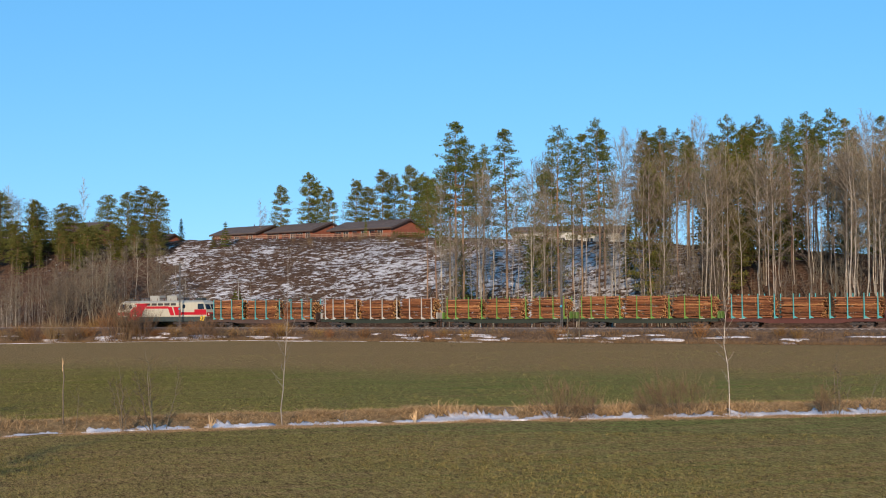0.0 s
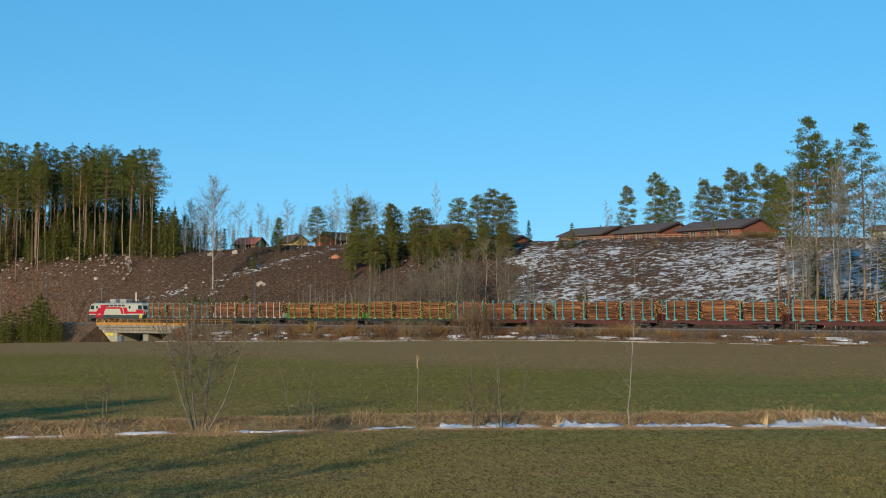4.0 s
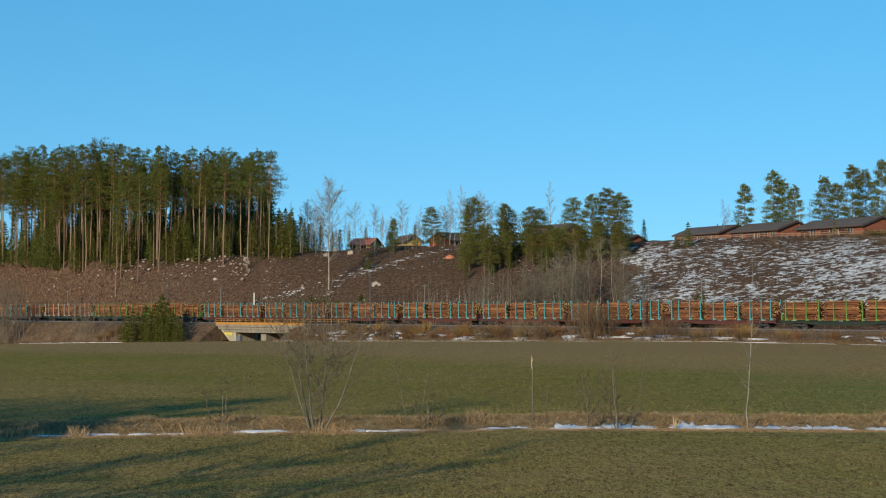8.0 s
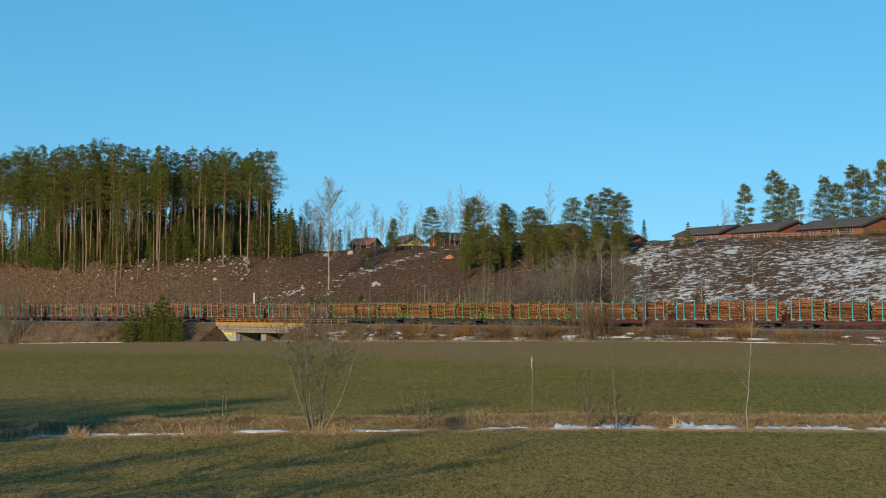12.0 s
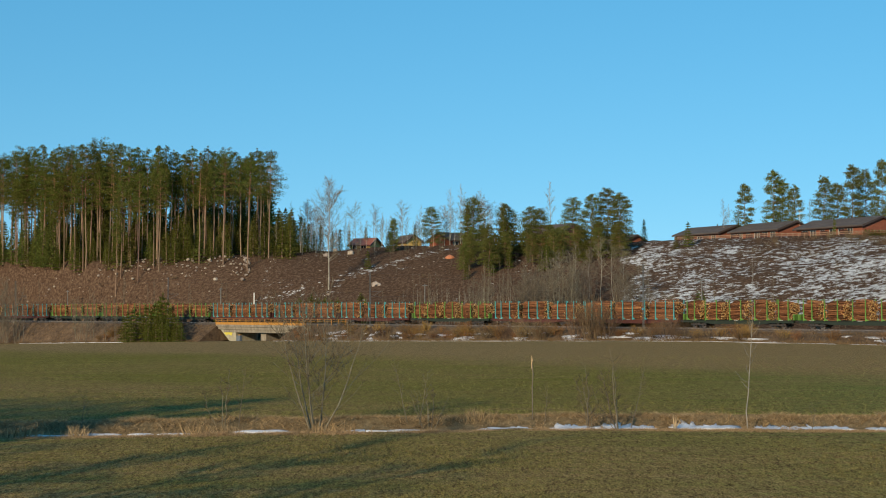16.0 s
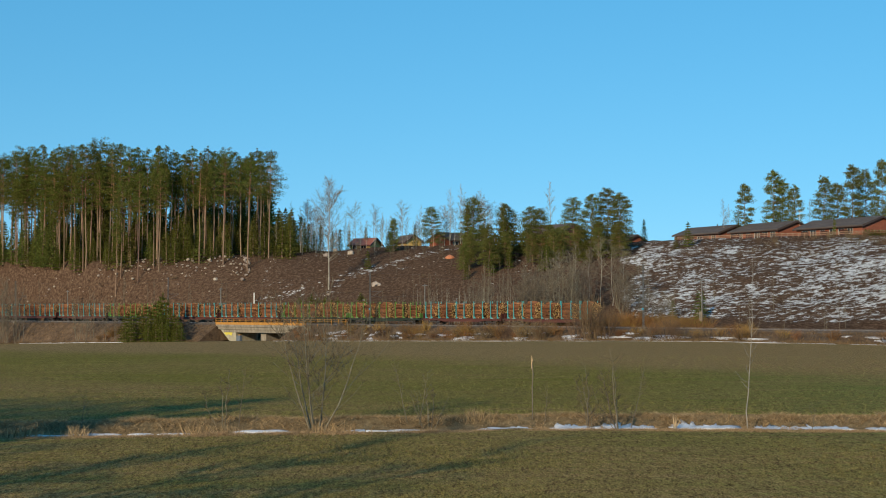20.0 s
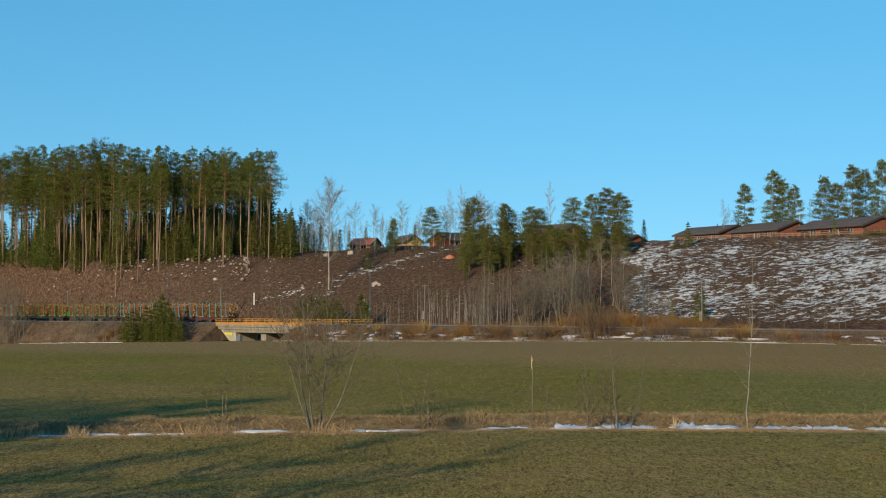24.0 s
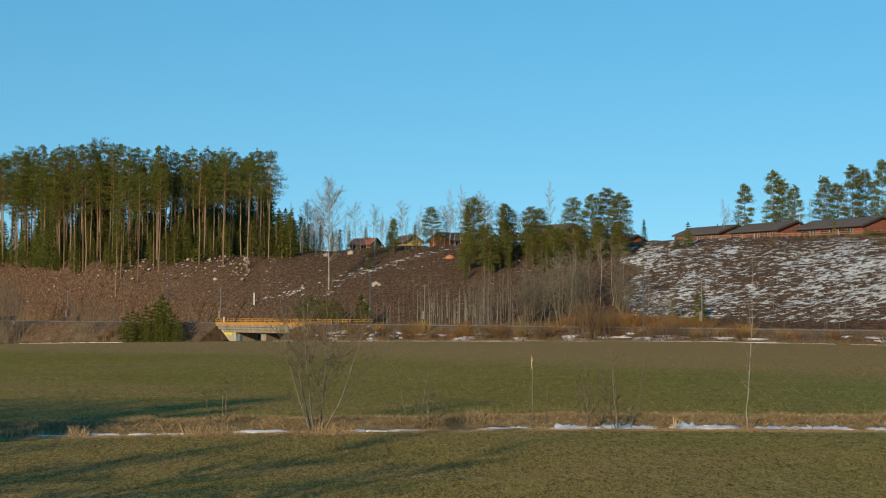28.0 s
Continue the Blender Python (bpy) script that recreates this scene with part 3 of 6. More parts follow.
# ---- the train ----
def log_pile(seed, length, top, log_r, gap):
    """Crooked roundwood stacked between the stakes, 2.5 m wide; x along the wagon."""
    rnd = random.Random(seed)
    sh = Shape()
    z, row = log_r, 0
    while z < top + 0.3:
        y = -1.24 + log_r * (1.0 if row % 2 == 0 else 1.95)
        while y < 1.26:
            crown = top - 0.30 * abs(y) / 1.2 + 0.12 * math.sin(y * 4 + seed) + rnd.uniform(-0.16, 0.16)
            if z < crown:
                r = log_r * rnd.uniform(0.6, 1.25)
                # butts stand out unevenly at both ends of the stack
                a, b = -length / 2 + rnd.gauss(0, gap), length / 2 + rnd.gauss(0, gap)
                cut = rnd.random()
                if cut < 0.16:
                    a += length * rnd.uniform(0.05, 0.45)
                elif cut < 0.32:
                    b -= length * rnd.uniform(0.05, 0.45)
                dz, bow = rnd.gauss(0, 0.06), rnd.gauss(0, 0.055)
                yy = y + rnd.uniform(-0.03, 0.03)
                ra, rb = (r * 1.1, r * 0.85) if rnd.random() < 0.5 else (r * 0.85, r * 1.1)
                shown = y < -0.95 or z > top - 0.5
                n = 6 if shown else 4

                def ring(x, k, up):
                    return [(x, yy + 0.5 * up + k * math.cos(6.2832 * q / n), z + up + k * math.sin(6.2832 * q / n)) for q in range(n)]
                if shown:
                    m = rnd.uniform(0.3, 0.7)
                    sh.loft([ring(a, ra, dz), ring(a + (b - a) * m, (ra + rb) / 2, bow), ring(b, rb, -dz)], 0, caps=False)
                else:
                    for x0, x1, k, up in ((a, a + 0.8, ra, dz), (b - 0.8, b, rb, -dz)):
                        sh.loft([ring(x0, k, up), ring(x1, k, up)], 0, caps=False)
                sh.face(ring(a, ra, dz)[::-1], 1)
                sh.face(ring(b, rb, -dz), 1)
            y += log_r * 2.02
        z += log_r * 1.76
        row += 1
    return sh.mesh("log_pile", M_LOG, M_LOG_END)


STRETCH = 1.064                 # length of a wagon over that of its drawing
STAKES = (-8.95, -7.58, -5.55, -3.5, -1.13, 0.85, 3.3, 5.4, 7.35, 8.95)
LONG = ((-6.65, 6.1), (-0.1, 6.0), (6.5, 5.9))
SHORT = ((-7.95, 2.6), (-3.95, 2.6), (0.05, 2.6), (4.0, 2.6), (7.95, 2.6))
PILES_LONG = [log_pile(i, 5.05, 2.86 + 0.08 * (i % 3), 0.084 + 0.009 * (i % 3), 0.2) for i in range(6)]
PILES_SHORT = [log_pile(20 + i, 2.5, 2.8 + 0.08 * (i % 3), 0.10 + 0.012 * (i % 2), 0.1) for i in range(4)]


def make_wagon(kind):
    post, frame_mat, words = {
        "teal": (M_TEAL, M_OXIDE, "red-brown timber wagon with teal stakes loaded with logs"),
        "green": (M_GREEN, M_FGREEN, "dark green timber wagon with bright green stakes loaded with logs"),
        "grey": (M_GREY, M_FGREEN, "dark timber wagon with pale grey stakes loaded with logs"),
        "brown": (M_TEAL, M_FBROWN, "dark brown timber wagon with teal stakes loaded with logs"),
    }[kind]
    w = thing("timber_wagon", words, "wagon", "wagons of the timber train")
    f = Shape()
    for y in (-1.2, 1.2):
        # fish-bellied sole bar
        rings = []
        for x, d in ((-9.75, 0.35), (-6.0, 0.35), (-4.2, 0.58), (4.2, 0.58), (6.0, 0.35), (9.75, 0.35)):
            rings.append([(x, y - 0.1, 1.2 - d), (x, y + 0.1, 1.2 - d), (x, y + 0.1, 1.2), (x, y - 0.1, 1.2)])
        f.loft(rings)
    for x in (-9.6, -7.0, -4.0, 0, 4.0, 7.0, 9.6):
        f.box(x - 0.12, x + 0.12, -1.1, 1.1, 0.9, 1.18)
    part("underframe", f, frame_mat, w)
    d = Shape()
    d.box(-9.85, 9.85, -1.4, 1.4, 1.2, 1.3, bevel=0.02)
    part("deck", d, frame_mat, w)
    side = Shape()
    for x in (-7.6, 0.0, 7.7):
        side.box(x - 0.35, x + 0.35, -1.425, -1.4, 1.22, 1.3)
    part("data_plate", side, M_GREY, w, "pale lettering plates")
    for x in (-7.45, 7.45):
        b = Shape()
        for y in (-1.05, 1.05):
            b.box(x - 1.5, x + 1.5, y - 0.08, y + 0.08, 0.42, 0.68, bevel=0.03)
            for k in (-0.9, 0.9):
                b.box(x + k - 0.18, x + k + 0.18, y - 0.13, y + 0.13, 0.3, 0.62, bevel=0.03)
        b.box(x - 0.25, x + 0.25, -1.1, 1.1, 0.5, 0.95)
        bogie = part("bogie", b, M_DARK, w, "dark greasy bogie frame")
        for k in (-0.9, 0.9):
            ws = Shape()
            for y in (-0.78, 0.78):
                ws.tube([(x + k, y - 0.065, 0.46), (x + k, y + 0.065, 0.46)], [0.46, 0.46], 18, caps=True)
            ws.tube([(x + k, -0.8, 0.46), (x + k, 0.8, 0.46)], [0.08, 0.08], 8)
            part("wheelset", ws, M_RAIL, bogie)
    for x in (-10.3, 10.3):
        sgn = 1 if x > 0 else -1
        for y in (-0.87, 0.87):
            bf = Shape()
            bf.tube([(sgn * 9.8, y, 1.05), (sgn * 10.25, y, 1.05)], [0.09, 0.09], 8, caps=True)
            bf.tube([(sgn * 10.25, y, 1.05), (sgn * 10.36, y, 1.05)], [0.22, 0.22], 10, caps=True)
            part("buffer", bf, M_DARK, w)
    for x in STAKES:
        for y in (-1.36, 1.36):
            s = Shape()
            o = 1 if y > 0 else -1
            s.loft([[(x - 0.07, y - 0.07, 1.2), (x + 0.07, y - 0.07, 1.2), (x + 0.07, y + 0.07, 1.2), (x - 0.07, y + 0.07, 1.2)],
                    [(x - 0.05, y - 0.05 + o * 0.04, 4.5), (x + 0.05, y - 0.05 + o * 0.04, 4.5), (x + 0.05, y + 0.05 + o * 0.04, 4.5), (x - 0.05, y + 0.05 + o * 0.04, 4.5)]])
            st = part("stake", s, post, w)
            g = Shape()
            g.loft([[(x + 0.05, y - 0.05, 1.3), (x + 0.05, y + 0.05, 1.3), (x + 0.05, y + 0.05, 1.62), (x + 0.05, y - 0.05, 1.62)],
                    [(x + 0.5, y - 0.05, 1.3), (x + 0.5, y + 0.05, 1.3), (x + 0.5, y + 0.05, 1.34), (x + 0.5, y - 0.05, 1.34)]])
            part("gusset", g, post, st)
    for x in (-9.75, 9.75):
        e = Shape()
        e.box(x - 0.06, x + 0.06, -1.3, 1.3, 1.3, 2.2, bevel=0.02)
        for y in (-1.0, 0, 1.0):
            e.box(x - 0.1, x + 0.1, y - 0.06, y + 0.06, 1.3, 2.25)
        part("end_board", e, post if kind in ("green", "grey") else frame_mat, w)
    for ob in w.children:
        if ob.name.startswith("buffer"):
            ob.location.x = 0.63 if ob.data.vertices[0].co.x > 0 else -0.63
        elif not ob.name.startswith("bogie"):
            ob.scale.x = STRETCH
    return w


def load(wagon, i, short):
    rnd = random.Random(100 + i)
    table = SHORT if short else LONG
    for k, (x, ln) in enumerate(table):
        me = rnd.choice(PILES_SHORT if short else PILES_LONG)
        p = part("timber_load", me, None, wagon, "stack of pale freshly cut short logs" if short else "stack of orange-brown pine logs")
        p.location = (x * STRETCH, 0, 1.31)
        p.scale = (STRETCH * rnd.uniform(0.97, 1.05), 1.0, rnd.uniform(0.9, 1.04))
        if i == 23 and k == 4:
            p.location.x += 0.6         # the tail stack stands clear of the last stakes
        p["kind"] = "stuff"


# from the locomotive backwards
ORDER = ["brown", "grey", "green", "green"] + ["teal"] * 7 + ["green"] * 3 + ["teal"] * 3 + ["green"] + ["teal"] * 2 + ["green"] * 2 + ["teal"] * 2
PITCH, LOCO = 21.745, 18.8
WAGONS = []


def make_loco():
    m = thing("locomotive", "cream and red electric locomotive with grey roof equipment", "locomotive")
    L = 9.3

    def hull(levels, name, mat, label=""):
        sh = Shape()
        sh.loft([[(-a, -b, z), (a, -b, z), (a, b, z), (-a, b, z)] for z, a, b in levels])
        return part(name, sh, mat, m, label)

    hull([(0.95, 9.15, 1.48), (1.75, 9.4, 1.55)], "skirt", M_SKIRT, "dark grey-green lower body")
    hull([(1.75, 9.4, 1.555), (2.5, 9.4, 1.555), (3.9, 8.85, 1.5), (4.1, 8.7, 1.46)], "body", M_CREAM, "cream painted body")
    hull([(4.1, 8.7, 1.45), (4.35, 8.3, 1.2), (4.45, 8.1, 0.9)], "roof", M_LOCO_ROOF)

    def panel(name, pts, mat, label="", out=0.012, both=True, owner=None):
        """A flat panel on the sides, given as x, z."""
        for y in ((-1, 1) if both else (-1,)):
            sh = Shape()
            at = lambda z: 1.555 - max(0, z - 2.5) * 0.04
            a = [(x, y * (at(z) + out), z) for x, z in pts]
            b = [(x, y * (at(z) - 0.03), z) for x, z in pts]
            if y > 0:
                a, b = a[::-1], b[::-1]
            sh.loft([b, a])
            part(name, sh, mat, owner or m, label)

    panel("red_stripe", [(-6.7, 2.5), (-4.0, 2.5), (-2.7, 4.0), (-5.5, 4.0)], M_LOCO_RED, "slanted red stripe")
    panel("red_stripe", [(-7.2, 1.15), (-4.9, 1.15), (-4.55, 1.75), (-6.85, 1.75)], M_LOCO_RED, "red stripe on the skirt")
    panel("red_stripe", [(-9.35, 1.95), (-6.9, 1.95), (-7.1, 1.78), (-4.2, 1.78), (-3.9, 2.5), (-9.35, 2.5)], M_LOCO_RED, "red band")
    panel("red_stripe", [(-3.4, 3.1), (1.4, 3.1), (1.5, 3.5), (-3.1, 3.5)], M_LOCO_RED, "red bar")
    panel("red_stripe", [(3.9, 2.05), (9.35, 2.05), (9.35, 2.5), (3.9, 2.5)], M_LOCO_RED, "red band")
    panel("red_stripe", [(6.9, 2.5), (9.35, 2.5), (9.2, 2.95), (6.9, 2.95)], M_LOCO_RED, "red band")
    # the operator's mark as plain shapes
    panel("emblem", [(1.3, 3.4), (2.2, 3.4), (2.75, 1.98), (1.95, 1.98)], M_LOCO_RED, "red slanted block emblem", 0.02)
    panel("emblem", [(3.0, 1.98), (4.3, 1.98), (3.8, 3.4), (2.5, 3.4)], M_LOCO_RED, "red block emblem", 0.024)
    for x in (-2.9, -1.55, -0.2, 1.15, 2.5):
        panel("grille", [(x - 0.55, 3.62), (x + 0.55, 3.62), (x + 0.55, 4.02), (x - 0.55, 4.02)], M_DARK, "dark ventilation grille")
    for x in (-6.6, 4.7):
        ring = [(x + 0.32 * math.cos(a * 0.5236), 3.45 + 0.36 * math.sin(a * 0.5236)) for a in range(12)]
        panel("porthole", ring, M_GLASS, "round dark window", 0.015)
    for x in (-8.35, 8.3):
        panel("cab_window", [(x - 0.75, 2.98), (x + 0.6, 2.98), (x + 0.42, 3.88), (x - 0.75, 3.88)] if x > 0 else [(x - 0.6, 2.98), (x + 0.75, 2.98), (x + 0.75, 3.88), (x - 0.42, 3.88)], M_GLASS, "dark cab side window", 0.015)
    for x in (-5.6, 5.6):
        panel("door", [(x - 0.36, 1.8), (x + 0.36, 1.8), (x + 0.36, 3.8), (x - 0.36, 3.8)], M_CREAM, "", 0.018)
    for i in range(2):
        x = 8.0 + i * 0.5
        panel("hazard_stripe", [(x, 1.05), (x + 0.28, 1.05), (x + 0.55, 1.9), (x + 0.27, 1.9)], M_SIGN, "yellow warning stripe", 0.02)
    for sgn in (-1, 1):
        # windscreens and end bands
        for y in (-0.72, 0.72):
            sh = Shape()
            lo, hi = 9.4 - 0.55 * (2.95 - 2.5) / 1.4, 9.4 - 0.55 * (3.8 - 2.5) / 1.4
            pts = [(sgn * (lo + 0.012), y - 0.62, 2.95), (sgn * (lo + 0.012), y + 0.62, 2.95), (sgn * (hi + 0.012), y + 0.58, 3.8), (sgn * (hi + 0.012), y - 0.58, 3.8)]
            sh.loft([[(x - sgn * 0.05, yy, z) for x, yy, z in pts], pts])
            part("windscreen", sh, M_GLASS, m, "dark windscreen")
        sh = Shape()
        sh.box(min(sgn * 9.38, sgn * 9.412), max(sgn * 9.38, sgn * 9.412), -1.5, 1.5, 1.85, 2.45)
        part("end_band", sh, M_LOCO_RED, m)
        for y in (-1.0, 1.0):
            sh = Shape()
            sh.tube([(sgn * 9.38, y, 2.15), (sgn * 9.46, y, 2.15)], [0.16, 0.14], 12, caps=True)
            part("headlamp", sh, M_WHITE, m)
            sh = Shape()
            sh.tube([(sgn * 9.2, y * 0.88, 1.06), (sgn * 9.65, y * 0.88, 1.06)], [0.1, 0.1], 8, caps=True)
            sh.tube([(sgn * 9.6, y * 0.88, 1.06), (sgn * 9.72, y * 0.88, 1.06)], [0.24, 0.24], 12, caps=True)
            part("buffer", sh, M_DARK, m)
        sh = Shape()
        sh.loft([[(sgn * 9.0, -1.35, 0.25), (sgn * 9.25, -1.35, 0.25), (sgn * 9.25, 1.35, 0.25), (sgn * 9.0, 1.35, 0.25)],
                 [(sgn * 8.9, -1.4, 0.95), (sgn * 9.3, -1.4, 0.95), (sgn * 9.3, 1.4, 0.95), (sgn * 8.9, 1.4, 0.95)]])
        part("snow_plough", sh, M_SKIRT, m)
        # bogie
        x0 = sgn * 4.7
        b = Shape()
        for y in (-1.15, 1.15):
            b.box(x0 - 2.4, x0 + 2.4, y - 0.1, y + 0.1, 0.5, 0.85, bevel=0.04)
            for k in (-1.5, 1.5):
                b.box(x0 + k - 0.3, x0 + k + 0.3, y - 0.16, y + 0.16, 0.4, 0.8, bevel=0.04)
        b.box(x0 - 0.5, x0 + 0.5, -1.1, 1.1, 0.45, 0.95)
        bogie = part("bogie", b, M_DARK, m, "dark bogie frame")
        for k in (-1.5, 1.5):
            ws = Shape()
            for y in (-0.78, 0.78):
                ws.tube([(x0 + k, y - 0.07, 0.62), (x0 + k, y + 0.07, 0.62)], [0.62, 0.62], 20, caps=True)
            part("wheelset", ws, M_RAIL, bogie)
    for x0, x1, w, h, mat in ((-3.0, -1.0, 0.8, 5.3, M_LOCO_ROOF), (-0.9, 0.4, 0.7, 4.9, M_GALV), (0.6, 2.7, 0.8, 5.3, M_LOCO_ROOF), (3.1, 4.4, 0.5, 4.95, M_GALV), (-5.0, -3.4, 0.6, 4.95, M_GALV)):
        sh = Shape()
        sh.box(x0, x1, -w, w, 4.4, h, bevel=0.06)
        part("roof_hatch", sh, mat, m)
    # busbar and insulators along the roof
    sh = Shape()
    sh.tube([(-5.6, -0.75, 4.85), (5.6, -0.75, 4.85)], [0.035, 0.035], 5, caps=True)
    part("busbar", sh, M_DARK, m)
    for k in range(9):
        sh = Shape()
        sh.tube([(-5.6 + 1.4 * k, -0.75, 4.4), (-5.6 + 1.4 * k, -0.75, 4.85)], [0.1, 0.06], 8, caps=True)
        part("insulator", sh, M_OXIDE, m)
    for x in (-7.3, 7.1):
        sh = Shape()
        sh.box(x - 0.6, x + 0.6, -0.6, 0.6, 4.4, 4.85, bevel=0.06)
        part("roof_hatch", sh, M_SKIRT, m)
    for x in (-6.4, 6.2):
        sh = Shape()
        up = x > 0
        top = 5.55 if up else 5.2
        for y in (-0.5, 0.5):
            sh.tube([(x - 1.0, y, 4.5), (x + 0.9, y * 0.8, 4.5 + (top - 4.5) * 0.55)], [0.04, 0.035], 5)
            sh.tube([(x + 0.9, y * 0.8, 4.5 + (top - 4.5) * 0.55), (x - 0.2, y * 0.5, top)], [0.03, 0.025], 5)
        sh.tube([(x - 0.2, -0.85, top - 0.08), (x - 0.2, -0.5, top), (x - 0.2, 0.5, top), (x - 0.2, 0.85, top - 0.08)], [0.04] * 4, 5)
        sh.box(x - 1.2, x + 1.2, -0.7, 0.7, 4.4, 4.52)
        part("pantograph", sh, M_DARK, m)
        for k in (-1.1, -0.4, 0.4, 1.1):
            sh = Shape()
            sh.tube([(x + k, 0, 4.4), (x + k, 0, 4.75)], [0.09, 0.07], 8, caps=True)
            part("insulator", sh, M_OXIDE, m)
    return m


loco = make_loco()
first = {}
for i, kind in enumerate(ORDER):
    # an own wagon for each kind of load, copied where both are alike
    short = i in (17, 20, 21, 22, 23)
    key = kind
    if key not in first:
        w = make_wagon(kind)
        first[key] = w
        bare = w
    else:
        bare = copy_thing(first[key], Matrix())
        for o in list(bare.children):
            if o.name.startswith("timber_load"):
                bpy.data.objects.remove(o)
    load(bare, i, short)
    WAGONS.append(bare)


def run(t):
    """Place of the locomotive's front along the track."""
    return HEAD - SPEED * t + 0.5 * SLOWING * t * t


HEAD, SPEED, SLOWING = -149.1, 27.583, 0.066


def motions():
    times = range(0, 29, 2)
    for ob, back in [(loco, 9.5)] + [(w, LOCO + 0.1 + PITCH * (i + 0.5)) for i, w in enumerate(WAGONS)]:
        rows = []
        for t in times:
            x, y = track(run(t) + back)
            rows.append((t, pose(x, y, RAIL, 0, 0, heading(run(t) + back))))
        walk(ob, rows)

# ---- trees: a few of each kind, copied ----
def clump(sh, c, rx, rz, n, size, rnd, lift=0.3):
    """A cloud of small needle tufts round c."""
    for _ in range(n):
        while True:
            p = Vector((rnd.uniform(-1, 1), rnd.uniform(-1, 1), rnd.uniform(-1, 1)))
            if 0.15 < p.length < 1:
                break
        o = Vector((p.x * rx, p.y * rx, p.z * rz)) + c
        d = (Vector((p.x, p.y, p.z * 0.6 + lift)) + Vector((rnd.gauss(0, 0.5), rnd.gauss(0, 0.5), rnd.gauss(0, 0.4)))).normalized()
        a = d.orthogonal().normalized()
        a.rotate(Euler((rnd.uniform(0, 6), rnd.uniform(0, 6), rnd.uniform(0, 6))))
        a = (a - d * a.dot(d)).normalized()
        s = size * rnd.uniform(0.6, 1.3)
        sh.face((o - a * s * 0.27, o + a * s * 0.27, o + d * s))


def bent(h, rnd, lean=0.02, n=7):
    x = y = 0.0
    pts = []
    for i in range(n + 1):
        pts.append(Vector((x, y, h * i / n)))
        x += rnd.gauss(0, lean) * h / n
        y += rnd.gauss(0, lean) * h / n
    return pts


def on_line(pts, t):
    k = min(max(t, 0), 0.999) * (len(pts) - 1)
    i = int(k)
    return pts[i].lerp(pts[i + 1], k - i)


def make_pine(seed, h, bare, spread, label, top=0.28, density=1.0, group="pines", mat=None, form=""):
    """Scots pine: a long bare stem, an irregular crown of clumps on crooked limbs."""
    rnd = random.Random(seed)
    t = thing("pine_tree", label, "tree", group)
    pts = bent(h, rnd, 0.025)
    r0 = h * 0.0047 + 0.03
    low = Shape()
    cut = 0.55
    lows = [on_line(pts, k * cut / 4) for k in range(5)]
    lows[0] = lows[0] - Vector((0, 0, 0.6))
    low.tube(lows, [r0 * (1.15 - 0.38 * k / 4) for k in range(5)], 7)
    part("trunk", low, M_BARK, t, smooth=True)
    up = Shape()
    ups = [on_line(pts, cut + (1 - cut) * k / 4) for k in range(5)]
    up.tube(ups, [r0 * (0.77 - 0.7 * k / 4) for k in range(5)], 6)
    crown = Shape()
    f = bare
    lobe = Vector((seed * 3.7, seed * 1.3, 0))
    while f < 0.985:
        c = (f - bare) / (1 - bare)
        if form == "cone":
            wide = spread * ((1 - c) ** 0.75 * min(1, 0.6 + 2.0 * c) + 0.05)
            step, limbs, few = (0.5, 0.85), (4, 5, 6), 0.4 if c < 0.2 else 0.1
        elif form == "full":
            wide = spread * (min(1, 0.72 + 1.2 * c) * (1 - c) ** 0.55 + 0.06)
            step, limbs, few = (0.42, 0.7), (5, 6, 7), 0.1
        else:
            wide = spread * ((0.6 + 0.45 * math.sin(3.1 * min(1, c * 1.1 + 0.1))) * (1 - c ** 4) ** 0.6 + 0.08)
            step, limbs, few = (0.5, 0.85), (4, 5, 6), 0.3 if c < 0.2 else 0.08
        a0 = rnd.uniform(0, 6.28)
        k = rnd.choice(limbs)
        for j in range(k):
            if rnd.random() < few:
                continue
            a = a0 + 6.28 * j / k + rnd.gauss(0, 0.25)
            # crooked outline: whole sides of the crown stand out or are missing
            swell = 1 + (0.5 if form else 0.7) * noise.noise(lobe + Vector((math.cos(a) * 1.1, math.sin(a) * 1.1, f * h * 0.28)))
            reach = max(0.35, wide * swell * rnd.uniform(0.75, 1.12))
            base = on_line(pts, f + rnd.uniform(-0.35, 0.35) / h)
            rise = rnd.uniform(-0.2, 0.2) if c < 0.5 else rnd.uniform(0.05, 0.5)
            tip = base + Vector((math.cos(a) * reach, math.sin(a) * reach, reach * (rise + 0.2 * c)))
            up.twig(base, tip, 0.014 + 0.007 * reach, 0.01)
            # flat sprays of needles on the outer part of the limb
            n = 2 if reach < 1.3 else 3
            for g in range(n):
                at = base.lerp(tip, 1.0 - 0.62 * g / n) + Vector((rnd.gauss(0, 0.13), rnd.gauss(0, 0.13), rnd.gauss(0, 0.09)))
                clump(crown, at, (0.24 + 0.17 * reach) * rnd.uniform(0.75, 1.25), rnd.uniform(0.2, 0.42), int(17 * density), 0.27, rnd, 0.45)
        f += rnd.uniform(*step) / h
    clump(crown, on_line(pts, 0.985), 0.3, 0.7, int(26 * density), 0.36, rnd)
    # dead stubs under the crown
    for i in range(6):
        f = rnd.uniform(bare * 0.45, bare)
        a = rnd.uniform(0, 6.28)
        b = on_line(pts, f)
        up.twig(b, b + Vector((math.cos(a), math.sin(a), -0.2)) * rnd.uniform(0.5, 1.4), 0.03, 0.01)
    tagged(part("upper_stem", up, M_BARK_RED, t, "orange-brown upper stem and limbs"), kind="stuff")
    tagged(part("crown", crown, mat or M_NEEDLE, t), kind="stuff")
    return t


